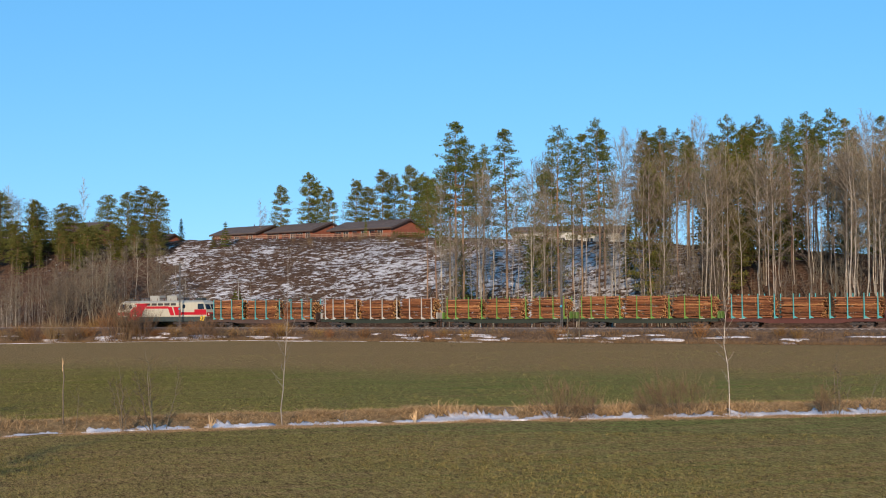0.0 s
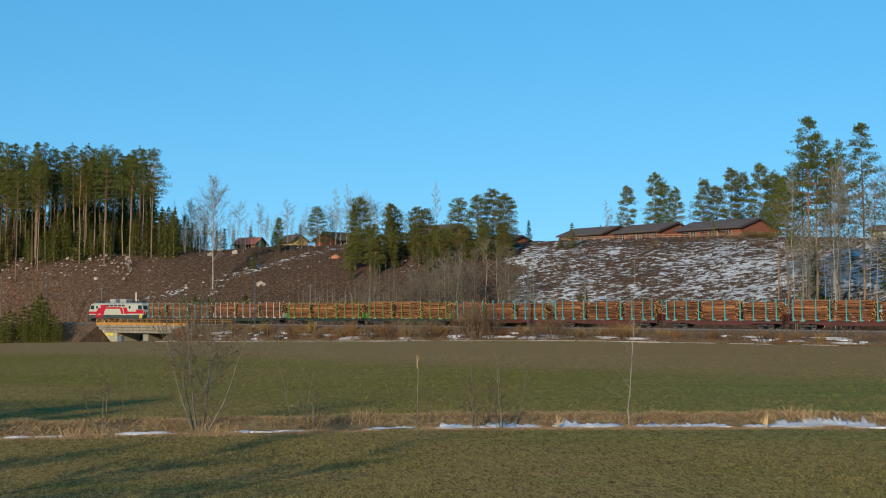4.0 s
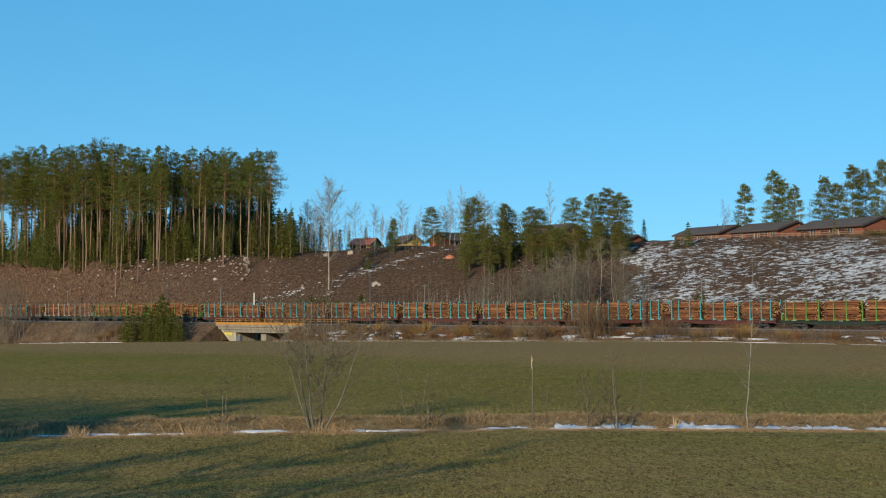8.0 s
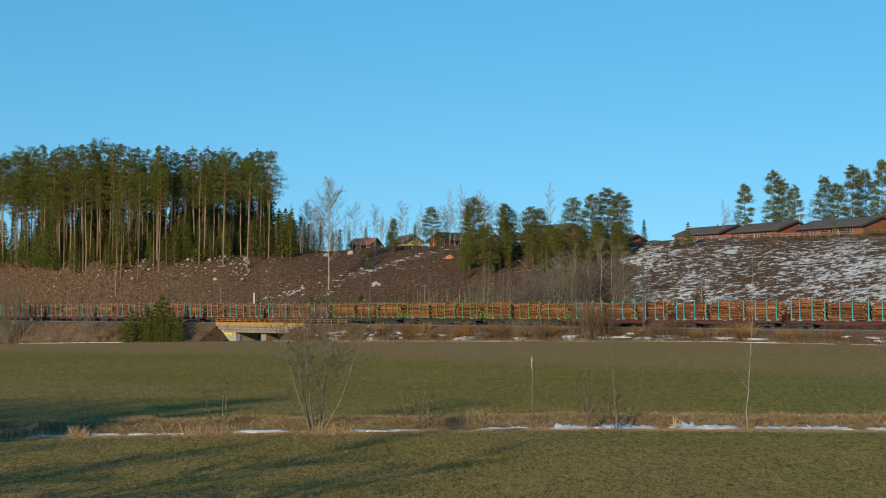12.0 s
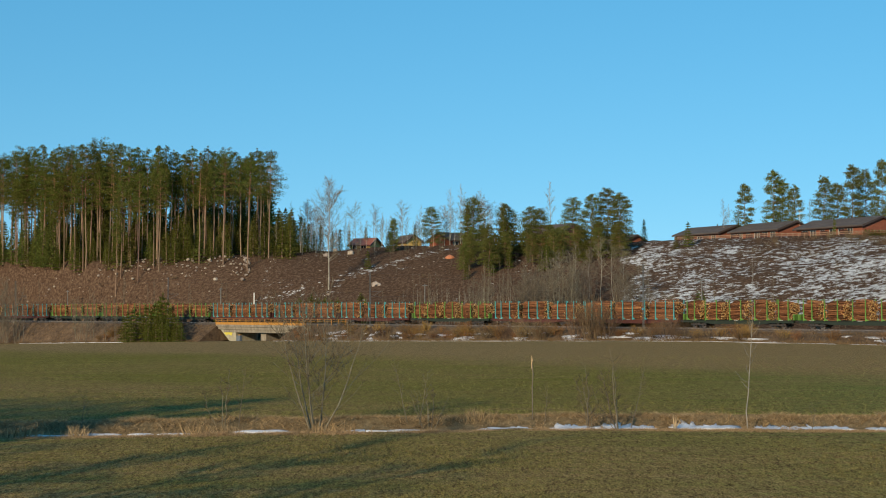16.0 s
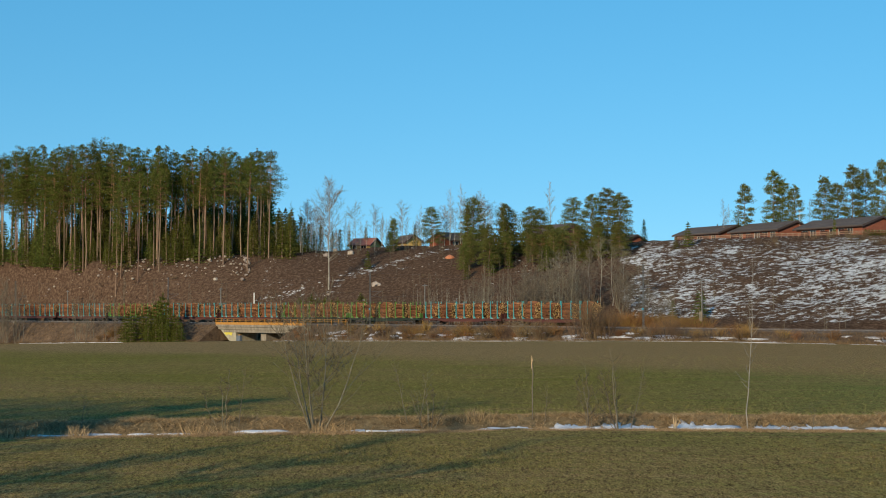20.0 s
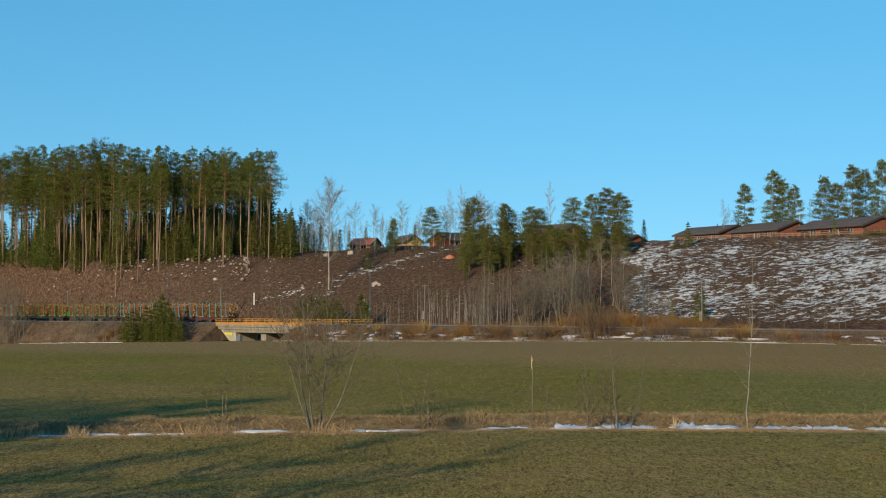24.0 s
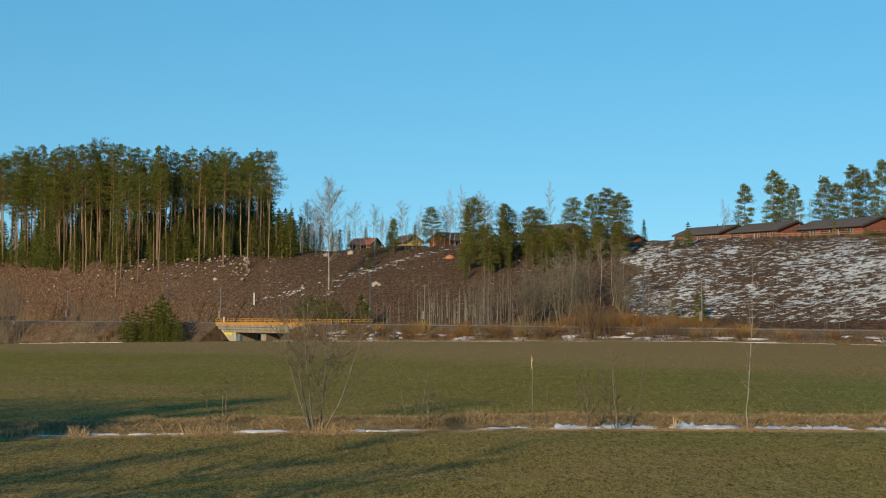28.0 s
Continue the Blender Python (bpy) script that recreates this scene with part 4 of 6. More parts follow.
def make_spruce(seed, h, spread, label, mat, density=1.0, group="spruces", skirt=0.06, name="spruce_tree", tuft=1.0):
    """Spruce: tiers of drooping boughs that narrow to a point."""
    rnd = random.Random(seed)
    t = thing(name, label, "tree", group)
    tr = Shape()
    pts = bent(h, rnd, 0.01)
    pts[0] = pts[0] - Vector((0, 0, 0.5))
    tr.tube(pts, [(h * 0.011 + 0.03) * (1.02 - i / len(pts)) for i in range(len(pts))], 6)
    crown = Shape()
    tiers = max(8, int(h * 1.7))
    for i in range(tiers):
        f = skirt + (1 - skirt) * (i + 0.3 * rnd.random()) / tiers
        reach = spread * (1 - f) ** 0.75 * rnd.uniform(0.75, 1.12) + 0.12
        k = max(4, int(5 + reach * 2.2))
        a0 = rnd.uniform(0, 6.28)
        for j in range(k):
            a = a0 + 6.28 * j / k + rnd.gauss(0, 0.18)
            rr = reach * rnd.uniform(0.65, 1.1)
            b = on_line(pts, f)
            for g in (0.42, 0.9):
                p = b + Vector((math.cos(a) * rr * g, math.sin(a) * rr * g, -0.28 * rr * g + 0.1 * rr * g * g))
                clump(crown, p, 0.2 * rr + 0.14, 0.17, max(5, int(5 * density)), (0.33 + 0.07 * rr) * tuft, rnd, 0.1)
    clump(crown, on_line(pts, 0.985), 0.12, 0.35, 14, 0.35, rnd, 0.9)
    part("trunk", tr, M_BARK, t, smooth=True)
    tagged(part("crown", crown, mat, t), kind="stuff")
    return t


def grow(sh, p, d, length, r, depth, rnd, up, fork=3, least=0.006):
    """Bare branches."""
    q = p + d * length
    sh.twig(p, q, max(r, least), max(r * 0.55, least * 0.7))
    if depth == 0:
        return
    for k in range(fork):
        f = rnd.uniform(0.3, 1.0) if k else 1.0
        w = Vector((rnd.gauss(0, 1), rnd.gauss(0, 1), rnd.gauss(0, 0.5)))
        e = (d + w * rnd.uniform(0.35, 0.6) + Vector((0, 0, up))).normalized()
        grow(sh, p.lerp(q, f), e, length * rnd.uniform(0.5, 0.75), r * (0.62 if k == 0 else 0.5), depth - 1, rnd, up, fork, least)


def limb(wood, fine, p, d, length, r, rnd, up, dense, least):
    """One rising branch: two bends, side branches, slivers of twig."""
    bends = [p]
    for i in range(3):
        d = (d + Vector((rnd.gauss(0, 0.14), rnd.gauss(0, 0.14), up * 0.3))).normalized()
        bends.append(bends[-1] + d * length / 3)
    for i in range(3):
        wood.twig(bends[i], bends[i + 1], max(r * (1 - i * 0.3), least), max(r * (0.7 - i * 0.3), least))
    for _ in range(max(2, int(length * dense))):
        f = rnd.uniform(0.2, 1.0)
        b = on_line(bends, f)
        e = (d + Vector((rnd.gauss(0, 0.75), rnd.gauss(0, 0.75), rnd.gauss(0.05, 0.45)))).normalized()
        ln = length * rnd.uniform(0.2, 0.45) * (1.15 - 0.5 * f)
        q = b + e * ln
        fine.sliver(b, q, max(r * 0.4, least * 1.2))
        for _ in range(4):
            g = (e + Vector((rnd.gauss(0, 0.5), rnd.gauss(0, 0.5), rnd.gauss(0.12, 0.35)))).normalized()
            w = b.lerp(q, rnd.uniform(0.25, 1.0))
            fine.sliver(w, w + g * ln * rnd.uniform(0.35, 0.8), least)


def make_bare(seed, h, bare, spread, label, bark, group, twigs=None, name="bare_tree", count=1.3, thick=1.0, up=0.35, least=0.012, lean=0.03, dense=3.0, peak=0.35, stems=1):
    """A leafless broadleaf: one or more stems, rising branches in an oval crown, a haze of fine twigs."""
    rnd = random.Random(seed)
    t = thing(name, label, "tree" if stems == 1 else "shrub", group)
    r0 = (h * 0.0068 + 0.03) * thick
    tr, fine = Shape(), Shape()
    for k in range(stems):
        hh = h * (1 if k == 0 else rnd.uniform(0.55, 0.97))
        pts = bent(hh, rnd, lean, 9)
        if stems > 1:
            a, out = 6.2832 * k * 0.382 + rnd.uniform(-0.4, 0.4), spread * rnd.uniform(0.15, 0.6) * (0.3 if k == 0 else 1)
            pts = [p + Vector((math.cos(a), math.sin(a), 0)) * (0.015 * h + out * (p.z / hh) ** 0.6) for p in pts]
        base = [Vector(p) for p in pts]
        base[0] = base[0] - Vector((0, 0, 0.5))
        rk = r0 * (1 if stems == 1 else rnd.uniform(0.55, 0.95))
        tr.tube(base, [max(rk * (1.04 - i / (len(pts) - 1)) ** 0.85, least) for i in range(len(pts))], 6)
        n = int((1 - bare) * hh * count)
        for i in range(n):
            c = ((i + rnd.random()) / n) ** 0.9
            f = bare + (1 - bare) * c
            a = rnd.uniform(0, 6.28)
            oval = min(1.0, 0.55 + c / max(peak, 0.01) * 0.45) if c < peak else 1 - 0.72 * ((c - peak) / (1 - peak)) ** 1.5
            tilt = rnd.uniform(0.75, 1.2) - 0.5 * c
            d = Vector((math.cos(a) * math.sin(tilt), math.sin(a) * math.sin(tilt), math.cos(tilt)))
            ln = spread * (1 if stems == 1 else 0.62) * oval * rnd.uniform(0.55, 1.05)
            limb(tr, fine, on_line(pts, f), d, ln, max(rk * 0.34 * (1.15 - c), least), rnd, up, dense, least)
    part("trunk", tr, bark, t, smooth=True)
    tagged(part("branchwork", fine, twigs or M_TWIG, t, "bare grey-brown branches"), kind="stuff")
    return t


def make_shrub(seed, h, w, stems, label, mat, group, fork=3, depth=3, r=0.02, name="bare_shrub", least=0.006, split=False):
    """Many stems from one root."""
    rnd = random.Random(seed)
    t = thing(name, label, "shrub", group)
    sh = Shape()
    for i in range(stems):
        a = rnd.uniform(0, 6.28)
        k = rnd.random() ** 0.6
        root = Vector((math.cos(a) * w * 0.12 * k, math.sin(a) * w * 0.12 * k, -0.2))
        d = Vector((math.cos(a) * k * w / h * 0.62, math.sin(a) * k * w / h * 0.62, 1)).normalized()
        grow(sh, root, d, h * rnd.uniform(0.35, 0.55), r * rnd.uniform(0.8, 1.4), depth, rnd, 0.3, fork, least)
        if split:
            part("stem", sh, mat, t)
            sh = Shape()
    if not split:
        tagged(part("branchwork", sh, mat, t), kind="stuff")
    return t


def clear(x, y):
    """The place itself, or one behind the track where it lies on it."""
    if abs(rail_place(x, y)[1]) < 6.5:
        az = math.degrees(math.atan2(x, y))
        return polar(az, rail_range(az, 9.0))
    return x, y


def scatter(protos, spots, rnd, wide=(0.9, 1.12)):
    """Copies of the first trees at (az, distance, height)."""
    for az, r, h in spots:
        src, full = protos[rnd.randrange(len(protos))]
        if az < -15:
            r = max(r, rail_range(az, 15) / (0.968 - 0.0024 * az)) if r > 360 else r
        x, y = clear(*spot(az, r))
        h *= math.hypot(x, y) / r
        z = ground(x, y) - 0.1
        k = h / full
        placed(src, x, y, z, k, rnd.uniform(0, 360), k ** 0.75 * rnd.uniform(*wide))


def rising(protos, spots, rnd, wide=(0.9, 1.12), near=False):
    """Copies of the first trees at (az, distance, angle at which the top stands over the eye's level)."""
    for az, r, tip in spots:
        src, full = protos[rnd.randrange(len(protos))]
        x, y = polar(az, r) if near else clear(*polar(az, r))
        r = math.hypot(x, y)
        z = ground(x, y) - 0.1
        k = max(r * math.tan(radians(tip)) - z, 1.5) / full
        placed(src, x, y, z, k, rnd.uniform(0, 360), k ** 0.75 * rnd.uniform(*wide))


def lining(protos, spots, rnd, wide=(0.9, 1.12)):
    """Copies of the first trees at (az, metres behind the track, angle of the top)."""
    rising(protos, [(az, rail_range(az, e), tip) for az, e, tip in spots], rnd, wide, True)


def away(protos):
    for ob, _ in protos:
        for o in list(ob.children_recursive):
            bpy.data.objects.remove(o)
        bpy.data.objects.remove(ob)


R = random.Random(11)
W_PINE = "tall pine with a long bare trunk and dark green crown"
PINES = [(make_pine(31 + i, 28, (0.55, 0.59, 0.62, 0.57, 0.52)[i], (3.2, 2.9, 3.1, 3.4, 3.3)[i], W_PINE, 0.28, 1.0, "tall pines", form=("", "cone", "cone", "", "cone")[i]), 28) for i in range(5)]
SLIM = [(make_pine(41 + i, 28, (0.46, 0.42, 0.52, 0.38)[i], (4.0, 3.6, 3.8, 4.3)[i], W_PINE, 0.24, 1.2, "tall pines", form="cone"), 28) for i in range(4)]
W_HILL = "broad-crowned green pine on the hill"
HILL_PINES = [(make_pine(51 + i, 15, (0.14, 0.26, 0.10)[i], (3.1, 2.9, 3.4)[i], W_HILL, 0.55, 1.5, "hill pines", M_HILL, form="full"), 15) for i in range(3)]
W_SPRUCE = "dark green spruce with drooping boughs"
SPRUCES = [(make_spruce(61 + i, 12, (2.0, 2.3)[i], W_SPRUCE, M_SPRUCE), 12) for i in range(2)]
UNDER = [(make_spruce(66 + i, 9, (1.25, 1.5)[i], "young olive-green spruce under the pines", M_UNDER, 1.8, "undergrowth spruces", 0.03, "young_spruce", 0.75), 9) for i in range(2)]
W_YOUNG = "young bushy green spruce with boughs to the ground"
YOUNG = [(make_spruce(71 + i, 7, (1.7, 1.9)[i], W_YOUNG, M_YOUNG, 3.0, "young spruces", 0.0, "young_spruce", 0.62), 7) for i in range(2)]
W_ASPEN = "tall leafless aspen with a pale grey-brown trunk"
ASPENS = [(make_bare(81 + i, 24, (0.30, 0.38, 0.25, 0.34)[i], (5.6, 5.0, 6.2, 5.4)[i], W_ASPEN, M_ASPEN, "leafless aspens", None, "bare_tree", 1.8, 0.5, 0.25, 0.016, 0.055, 4.8, 0.45), 24) for i in range(4)]
W_BIRCH = "leafless white-barked birch with fine twigs"
BIRCHES = [(make_bare(91 + i, 18, 0.22, (3.0, 2.6)[i], W_BIRCH, M_BIRCH, "leafless birches", M_TWIG, "birch_tree", 3.0, 0.55, 0.2, 0.02, 0.03, 5.0), 18) for i in range(2)]
W_SAP = "thin leafless sapling with a pale stem"
SAPLINGS = [(make_bare(101 + i, 6, 0.3, 1.0, W_SAP, M_SALLOW, "saplings", M_SALLOW_TWIG, "sapling", 3.2, 0.55, 0.35, 0.012, 0.04, 3.0), 6) for i in range(3)]
PALE = [(make_bare(106 + i, 6, 0.35, 0.8, "thin pale grey sapling in a dense stand", M_ASPEN, "pale saplings", M_TWIG, "young_birch", 2.6, 0.6, 0.35, 0.012, 0.03, 3.0), 6) for i in range(2)]
W_ALDER = "grey-brown leafless alder with dense branches"
ALDERS = [(make_bare(111 + i, 11, 0.2, (4.4, 5.0)[i], W_ALDER, M_SALLOW, "leafless alders", M_ALDER, "alder_tree", 2.6, 0.8, 0.15, 0.015, 0.06, 4.2, 0.4, (3, 4)[i]), 11) for i in range(2)]
W_WILLOW = "dense leafless willow shrub with reddish-brown twigs"
WILLOWS = [(make_shrub(121 + i, 4, (4.5, 5)[i], 24, W_WILLOW, M_WILLOW, "willow shrubs", 3, 3, 0.02, "willow_shrub", 0.0065), 4) for i in range(2)]
W_SCRUB = "low brown leafless scrub on the bank"
GOLD = [(make_shrub(141 + i, 3, 4, 34, "dense golden-brown willow scrub beside the railway", M_GOLD, "golden willows", 3, 2, 0.02, "willow_shrub", 0.008), 3) for i in range(2)]
SCRUB = [(make_shrub(131 + i, 4, 5.5, 9, W_SCRUB, M_WILLOW, "low scrub", 3, 2, 0.04, "low_scrub", 0.025), 4) for i in range(2)]

# pine wood on the cleared slope: the front row, then the trees behind it
FRONT = [(-18.2, 404, 31.5), (-17.7, 406, 32), (-17.3, 398, 32), (-16.9, 402, 32), (-16.2, 392, 32.5), (-15.7, 394, 32), (-14.9, 384, 33), (-14.4, 388, 31), (-13.2, 377, 31.5),
         (-12.0, 373, 31.5), (-11.5, 378, 30), (-10.3, 366, 30), (-9.3, 362, 30), (-8.3, 356, 30), (-7.4, 362, 29), (-7.75, 372, 28.5)]
scatter(PINES, FRONT, R)
scatter(PINES, [(R.uniform(-21, -7.9), R.uniform(384, 430), R.uniform(24, 28.5)) for _ in range(50)], R)
scatter(PINES, [(R.uniform(-13.5, -7.9), R.uniform(376, 440), R.uniform(23, 28)) for _ in range(16)], R)
scatter(PINES, [(R.uniform(-25, -19), R.uniform(415, 440), R.uniform(24, 28)) for _ in range(12)], R)
scatter(SPRUCES, [(R.uniform(-20, -8), R.uniform(386, 440), R.uniform(6, 17)) for _ in range(45)], R)
scatter(SPRUCES, [(R.uniform(-14, -7.3), R.uniform(392, 445), R.uniform(9, 19)) for _ in range(30)], R)
scatter(YOUNG, [(R.uniform(-19, -6.5), R.uniform(374, 396), R.uniform(2.5, 7)) for _ in range(50)], R)
scatter(PINES, [(R.uniform(-19, -7.6), R.uniform(372, 392), R.uniform(22, 27)) for _ in range(26)], R, (0.75, 0.95))
scatter(PINES, [(R.uniform(-19, -8), R.uniform(366, 380), R.uniform(22, 29)) for _ in range(22)], R, (0.7, 0.9))
scatter(PINES, [(R.uniform(-20.5, -13.5), R.uniform(392, 425), R.uniform(27, 30)) for _ in range(12)], R, (1.0, 1.2))
scatter(SPRUCES, [(R.uniform(-20, -13), R.uniform(388, 432), R.uniform(7, 15)) for _ in range(25)], R, (1.1, 1.4))
scatter(PINES, [(R.uniform(-20, -13.5), R.uniform(396, 412), R.uniform(30, 32.5)) for _ in range(10)], R, (1.0, 1.15))
for _ in range(180):
    az = R.uniform(-20, -6.4)
    r = rail_range(az, curve(az, CREST_AZ, CREST_E) * R.uniform(0.92, 1.5))
    scatter([UNDER[R.randrange(2)]], [(az, r / (0.968 - 0.0024 * az), R.uniform(3.5, 12.5))], R, (1.0, 1.4))
SKY_AZ = (-18.2, -17.4, -16.5, -15.4, -14.5, -13.5, -12.4, -11.5, -10.6, -9.7, -8.5, -7.7, -7.2)
SKY_EL = (6.13, 6.58, 6.75, 6.74, 7.02, 6.86, 6.73, 6.89, 6.82, 6.93, 6.58, 6.81, 6.53)
for k in range(30):
    az = -18.6 + 11.2 * k / 29
    r = rail_range(az, curve(az, CREST_AZ, CREST_E) * R.uniform(1.08, 1.3))
    rising(PINES, [(az, r, curve(az, SKY_AZ, SKY_EL) - R.choice((0.0, 0.05, 0.3)))], R, (1.05, 1.3))
for _ in range(60):
    az = R.uniform(-20, -7.6)
    r = rail_range(az, curve(az, CREST_AZ, CREST_E) * R.uniform(1.35, 2.2))
    scatter(SPRUCES, [(az, r / (0.968 - 0.0024 * az), R.uniform(11, 19))], R, (1.1, 1.4))
    if _ % 2:
        scatter(PINES, [(az + 0.2, (r + 14) / (0.968 - 0.0024 * az), R.uniform(25, 29))], R, (1.1, 1.3))
scatter(SPRUCES, [(R.choice((-14.9, -14.5, -14.2, -10.6, -10.2, -7.6)) + R.gauss(0, 0.15), R.uniform(395, 445), R.uniform(13, 20)) for _ in range(36)], R, (1.2, 1.5))
# right edge of the wood
scatter(SPRUCES, [(-6.7, 372, 12.5), (-7.0, 378, 11), (-6.35, 384, 9), (-5.9, 392, 8.5), (-4.4, 400, 7), (-4.0, 402, 6.5), (-3.3, 410, 7.5)], R)
scatter(BIRCHES, [(-6.5, 395, 14), (-6.1, 388, 13), (-5.6, 398, 13.5), (-5.2, 396, 11), (-2.9, 390, 11), (-2.6, 392, 9.5), (0.3, 372, 16), (0.75, 372, 17.5), (1.6, 375, 16), (2.5, 380, 13)], R)
BROAD = [(make_bare(88, 26, 0.24, 6.4, "broad-crowned leafless aspen on the cleared slope", M_ASPEN, "leafless aspens", M_TWIG, "bare_tree", 3.6, 0.8, 0.3, 0.017, 0.02, 4.4, 0.5), 26)]
scatter(BROAD, [(-4.86, 336, 26.5)], R, (1.15, 1.2))
rising(HILL_PINES, [(-0.5, 361, 4.32), (1.3, 338, 4.7), (2.68, 331, 4.42), (3.75, 328, 4.31), (4.15, 329, 4.24), (5.55, 326, 4.68), (6.3, 322, 4.83), (7.0, 323, 5.05), (7.5, 319, 4.88), (1.7, 333, 3.51), (3.2, 327, 3.26), (4.9, 318, 3.46), (6.6, 318, 3.74), (5.9, 320, 3.34), (7.3, 317, 3.54), (4.2, 320, 3.17)], R, (1.2, 1.45))
scatter(SPRUCES, [(-2.15, 365, 9.2), (1.05, 345, 14), (2.6, 338, 14.5), (8.53, 350, 6), (0.9, 336, 8)], R)
scatter(BIRCHES, [(4.6, 350, 17.5)], R)
lining(UNDER, [(-6.1, 8.5, 0.45), (-5.85, 9.0, 0.3), (-5.6, 9.5, 0.6), (-5.3, 8.5, 0.45), (-5.0, 9.0, 0.5), (-4.75, 9.5, 0.35), (-4.5, 8.5, 0.45), (-4.3, 9.0, 0.1), (-3.5, 9.5, 0.65), (-3.3, 8.5, 0.4), (-3.15, 9.0, 0.2)], R, (1.4, 1.8))
rising(HILL_PINES, [(-2.1, 352, 3.86), (-2.3, 356, 3.3)], R, (0.7, 0.8))
scatter(YOUNG, [(-9.6, 333, 5.5), (-3.2, 347, 5), (2.2, 328, 7), (4.4, 322, 7), (10.75, 258, 6.0), (10.95, 262, 5), (9.7, 262, 4)], R)
scatter(HILL_PINES, [(R.uniform(0.6, 3.6), R.uniform(332, 346), R.uniform(7, 10)) for _ in range(9)], R)
scatter(YOUNG, [(R.uniform(0.4, 8), R.uniform(318, 338), R.uniform(3, 6)) for _ in range(12)], R)
scatter(BIRCHES, [(R.uniform(-7.2, 3), R.uniform(362, 400), R.uniform(6, 12)) for _ in range(46)], R, (0.8, 1.0))
scatter(ASPENS, [(R.uniform(-6.6, 4), R.uniform(366, 396), R.uniform(9, 15)) for _ in range(20)], R, (1.1, 1.4))
scatter(SPRUCES, [(R.uniform(-7, -1), R.uniform(384, 402), R.uniform(5, 8)) for _ in range(4)], R)
scatter(HILL_PINES, [(R.uniform(1.2, 7.8), R.uniform(324, 336), R.uniform(7, 9.5)) for _ in range(10)], R, (1.0, 1.2))
scatter(ASPENS, [(4.9, 292, 11), (5.6, 288, 13), (6.2, 286, 12), (6.7, 285, 14), (7.2, 283, 13), (7.7, 282, 12), (8.3, 280, 10), (8.7, 276, 8)], R, (1.1, 1.4))
scatter(BIRCHES, [(R.uniform(-6.9, -4.0), R.uniform(372, 394), R.uniform(5, 9)) for _ in range(20)], R, (1.0, 1.3))
scatter(SPRUCES, [(-6.55, 376, 11), (-6.3, 378, 9), (-6.05, 376, 10), (-5.75, 380, 8), (-5.5, 378, 6)], R, (1.2, 1.5))
scatter(ALDERS, [(-3.6, 362, 4.5), (-2.9, 360, 3.6), (-2.2, 362, 5), (-1.5, 360, 4), (-0.8, 358, 5), (-0.1, 356, 4.5), (-4.6, 366, 4), (-5.4, 370, 4)], R, (0.9, 1.1))
# thicket below the clump of pines
rising(ALDERS, [(R.uniform(3.4, 8.2), R.uniform(258, 282), R.uniform(1.0, 2.7)) for _ in range(25)], R, (1.0, 1.25))
rising(ALDERS, [(R.uniform(1.0, 4.2), R.uniform(266, 284), R.uniform(0.7, 1.6)) for _ in range(8)], R, (0.8, 1.0))
rising(ALDERS, [(R.uniform(7.6, 9.8), R.uniform(246, 262), R.uniform(0.5, 1.5)) for _ in range(7)], R, (0.8, 1.0))
scatter(SAPLINGS, [(R.uniform(-3.5, 4.5), R.uniform(290, 312), R.uniform(6, 9)) for _ in range(46)], R)
for _ in range(130):
    az = R.gauss(1.3, 1.1) if _ < 110 else R.uniform(-4, 0)
    rising(PALE, [(az, rail_range(az, R.uniform(9, 19)), R.uniform(-0.3, 0.95))], R, (0.7, 0.95))
scatter(SAPLINGS, [(R.uniform(9.0, 20), R.uniform(232, 285), R.uniform(3.5, 7)) for _ in range(34)], R)
scatter(SAPLINGS, [(R.uniform(-8, 4), R.uniform(312, 366), R.uniform(1.5, 5)) for _ in range(44)], R)
lining(SAPLINGS, [(R.uniform(-18, -7.5), R.uniform(8, 18), R.uniform(-0.2, 1.5)) for _ in range(44)], R)
lining(ALDERS, [(R.uniform(1.5, 8), R.uniform(38, 60), R.uniform(1.5, 2.2)) for _ in range(6)], R, (1.0, 1.3))
# behind the row houses
scatter(HILL_PINES, [(12.7, 380, 16), (13.85, 382, 19.5), (14.2, 384, 17), (14.75, 380, 15), (15.9, 384, 17.5), (17.0, 378, 20), (17.5, 388, 19), (18.2, 376, 21), (19.0, 380, 18), (16.4, 390, 16), (18.7, 386, 19.5)], R)
scatter(BIRCHES, [(11.8, 384, 12.5), (12.0, 388, 11), (15.3, 395, 12), (16.2, 396, 12)], R)
# tall trees right of the houses, close behind the line
rising(SLIM, [(20.15, 224, 7.86), (20.45, 226, 7.29), (19.9, 230, 6.40), (21.34, 228, 6.90), (21.0, 234, 6.48), (22.28, 224, 7.50), (24.52, 226, 7.63), (25.48, 228, 7.26), (25.1, 234, 6.93), (26.2, 224, 7.91), (26.45, 230, 7.41),
              (19.3, 240, 5.80), (18.9, 246, 5.61), (28.1, 230, 7.38), (28.5, 234, 7.08), (28.81, 226, 7.54), (29.52, 230, 7.40), (30.0, 236, 7.06), (30.9, 232, 7.15), (31.62, 224, 7.92), (32.2, 236, 7.43), (32.82, 226, 7.82),
              (33.4, 232, 7.41), (34.15, 228, 7.70), (34.83, 230, 7.90), (35.2, 236, 7.49), (35.66, 226, 7.97), (36.3, 236, 7.57)], R, (0.95, 1.15))
rising(SLIM, [(R.uniform(28, 41), R.uniform(240, 258), R.uniform(6.2, 7.6)) for _ in range(30)], R)
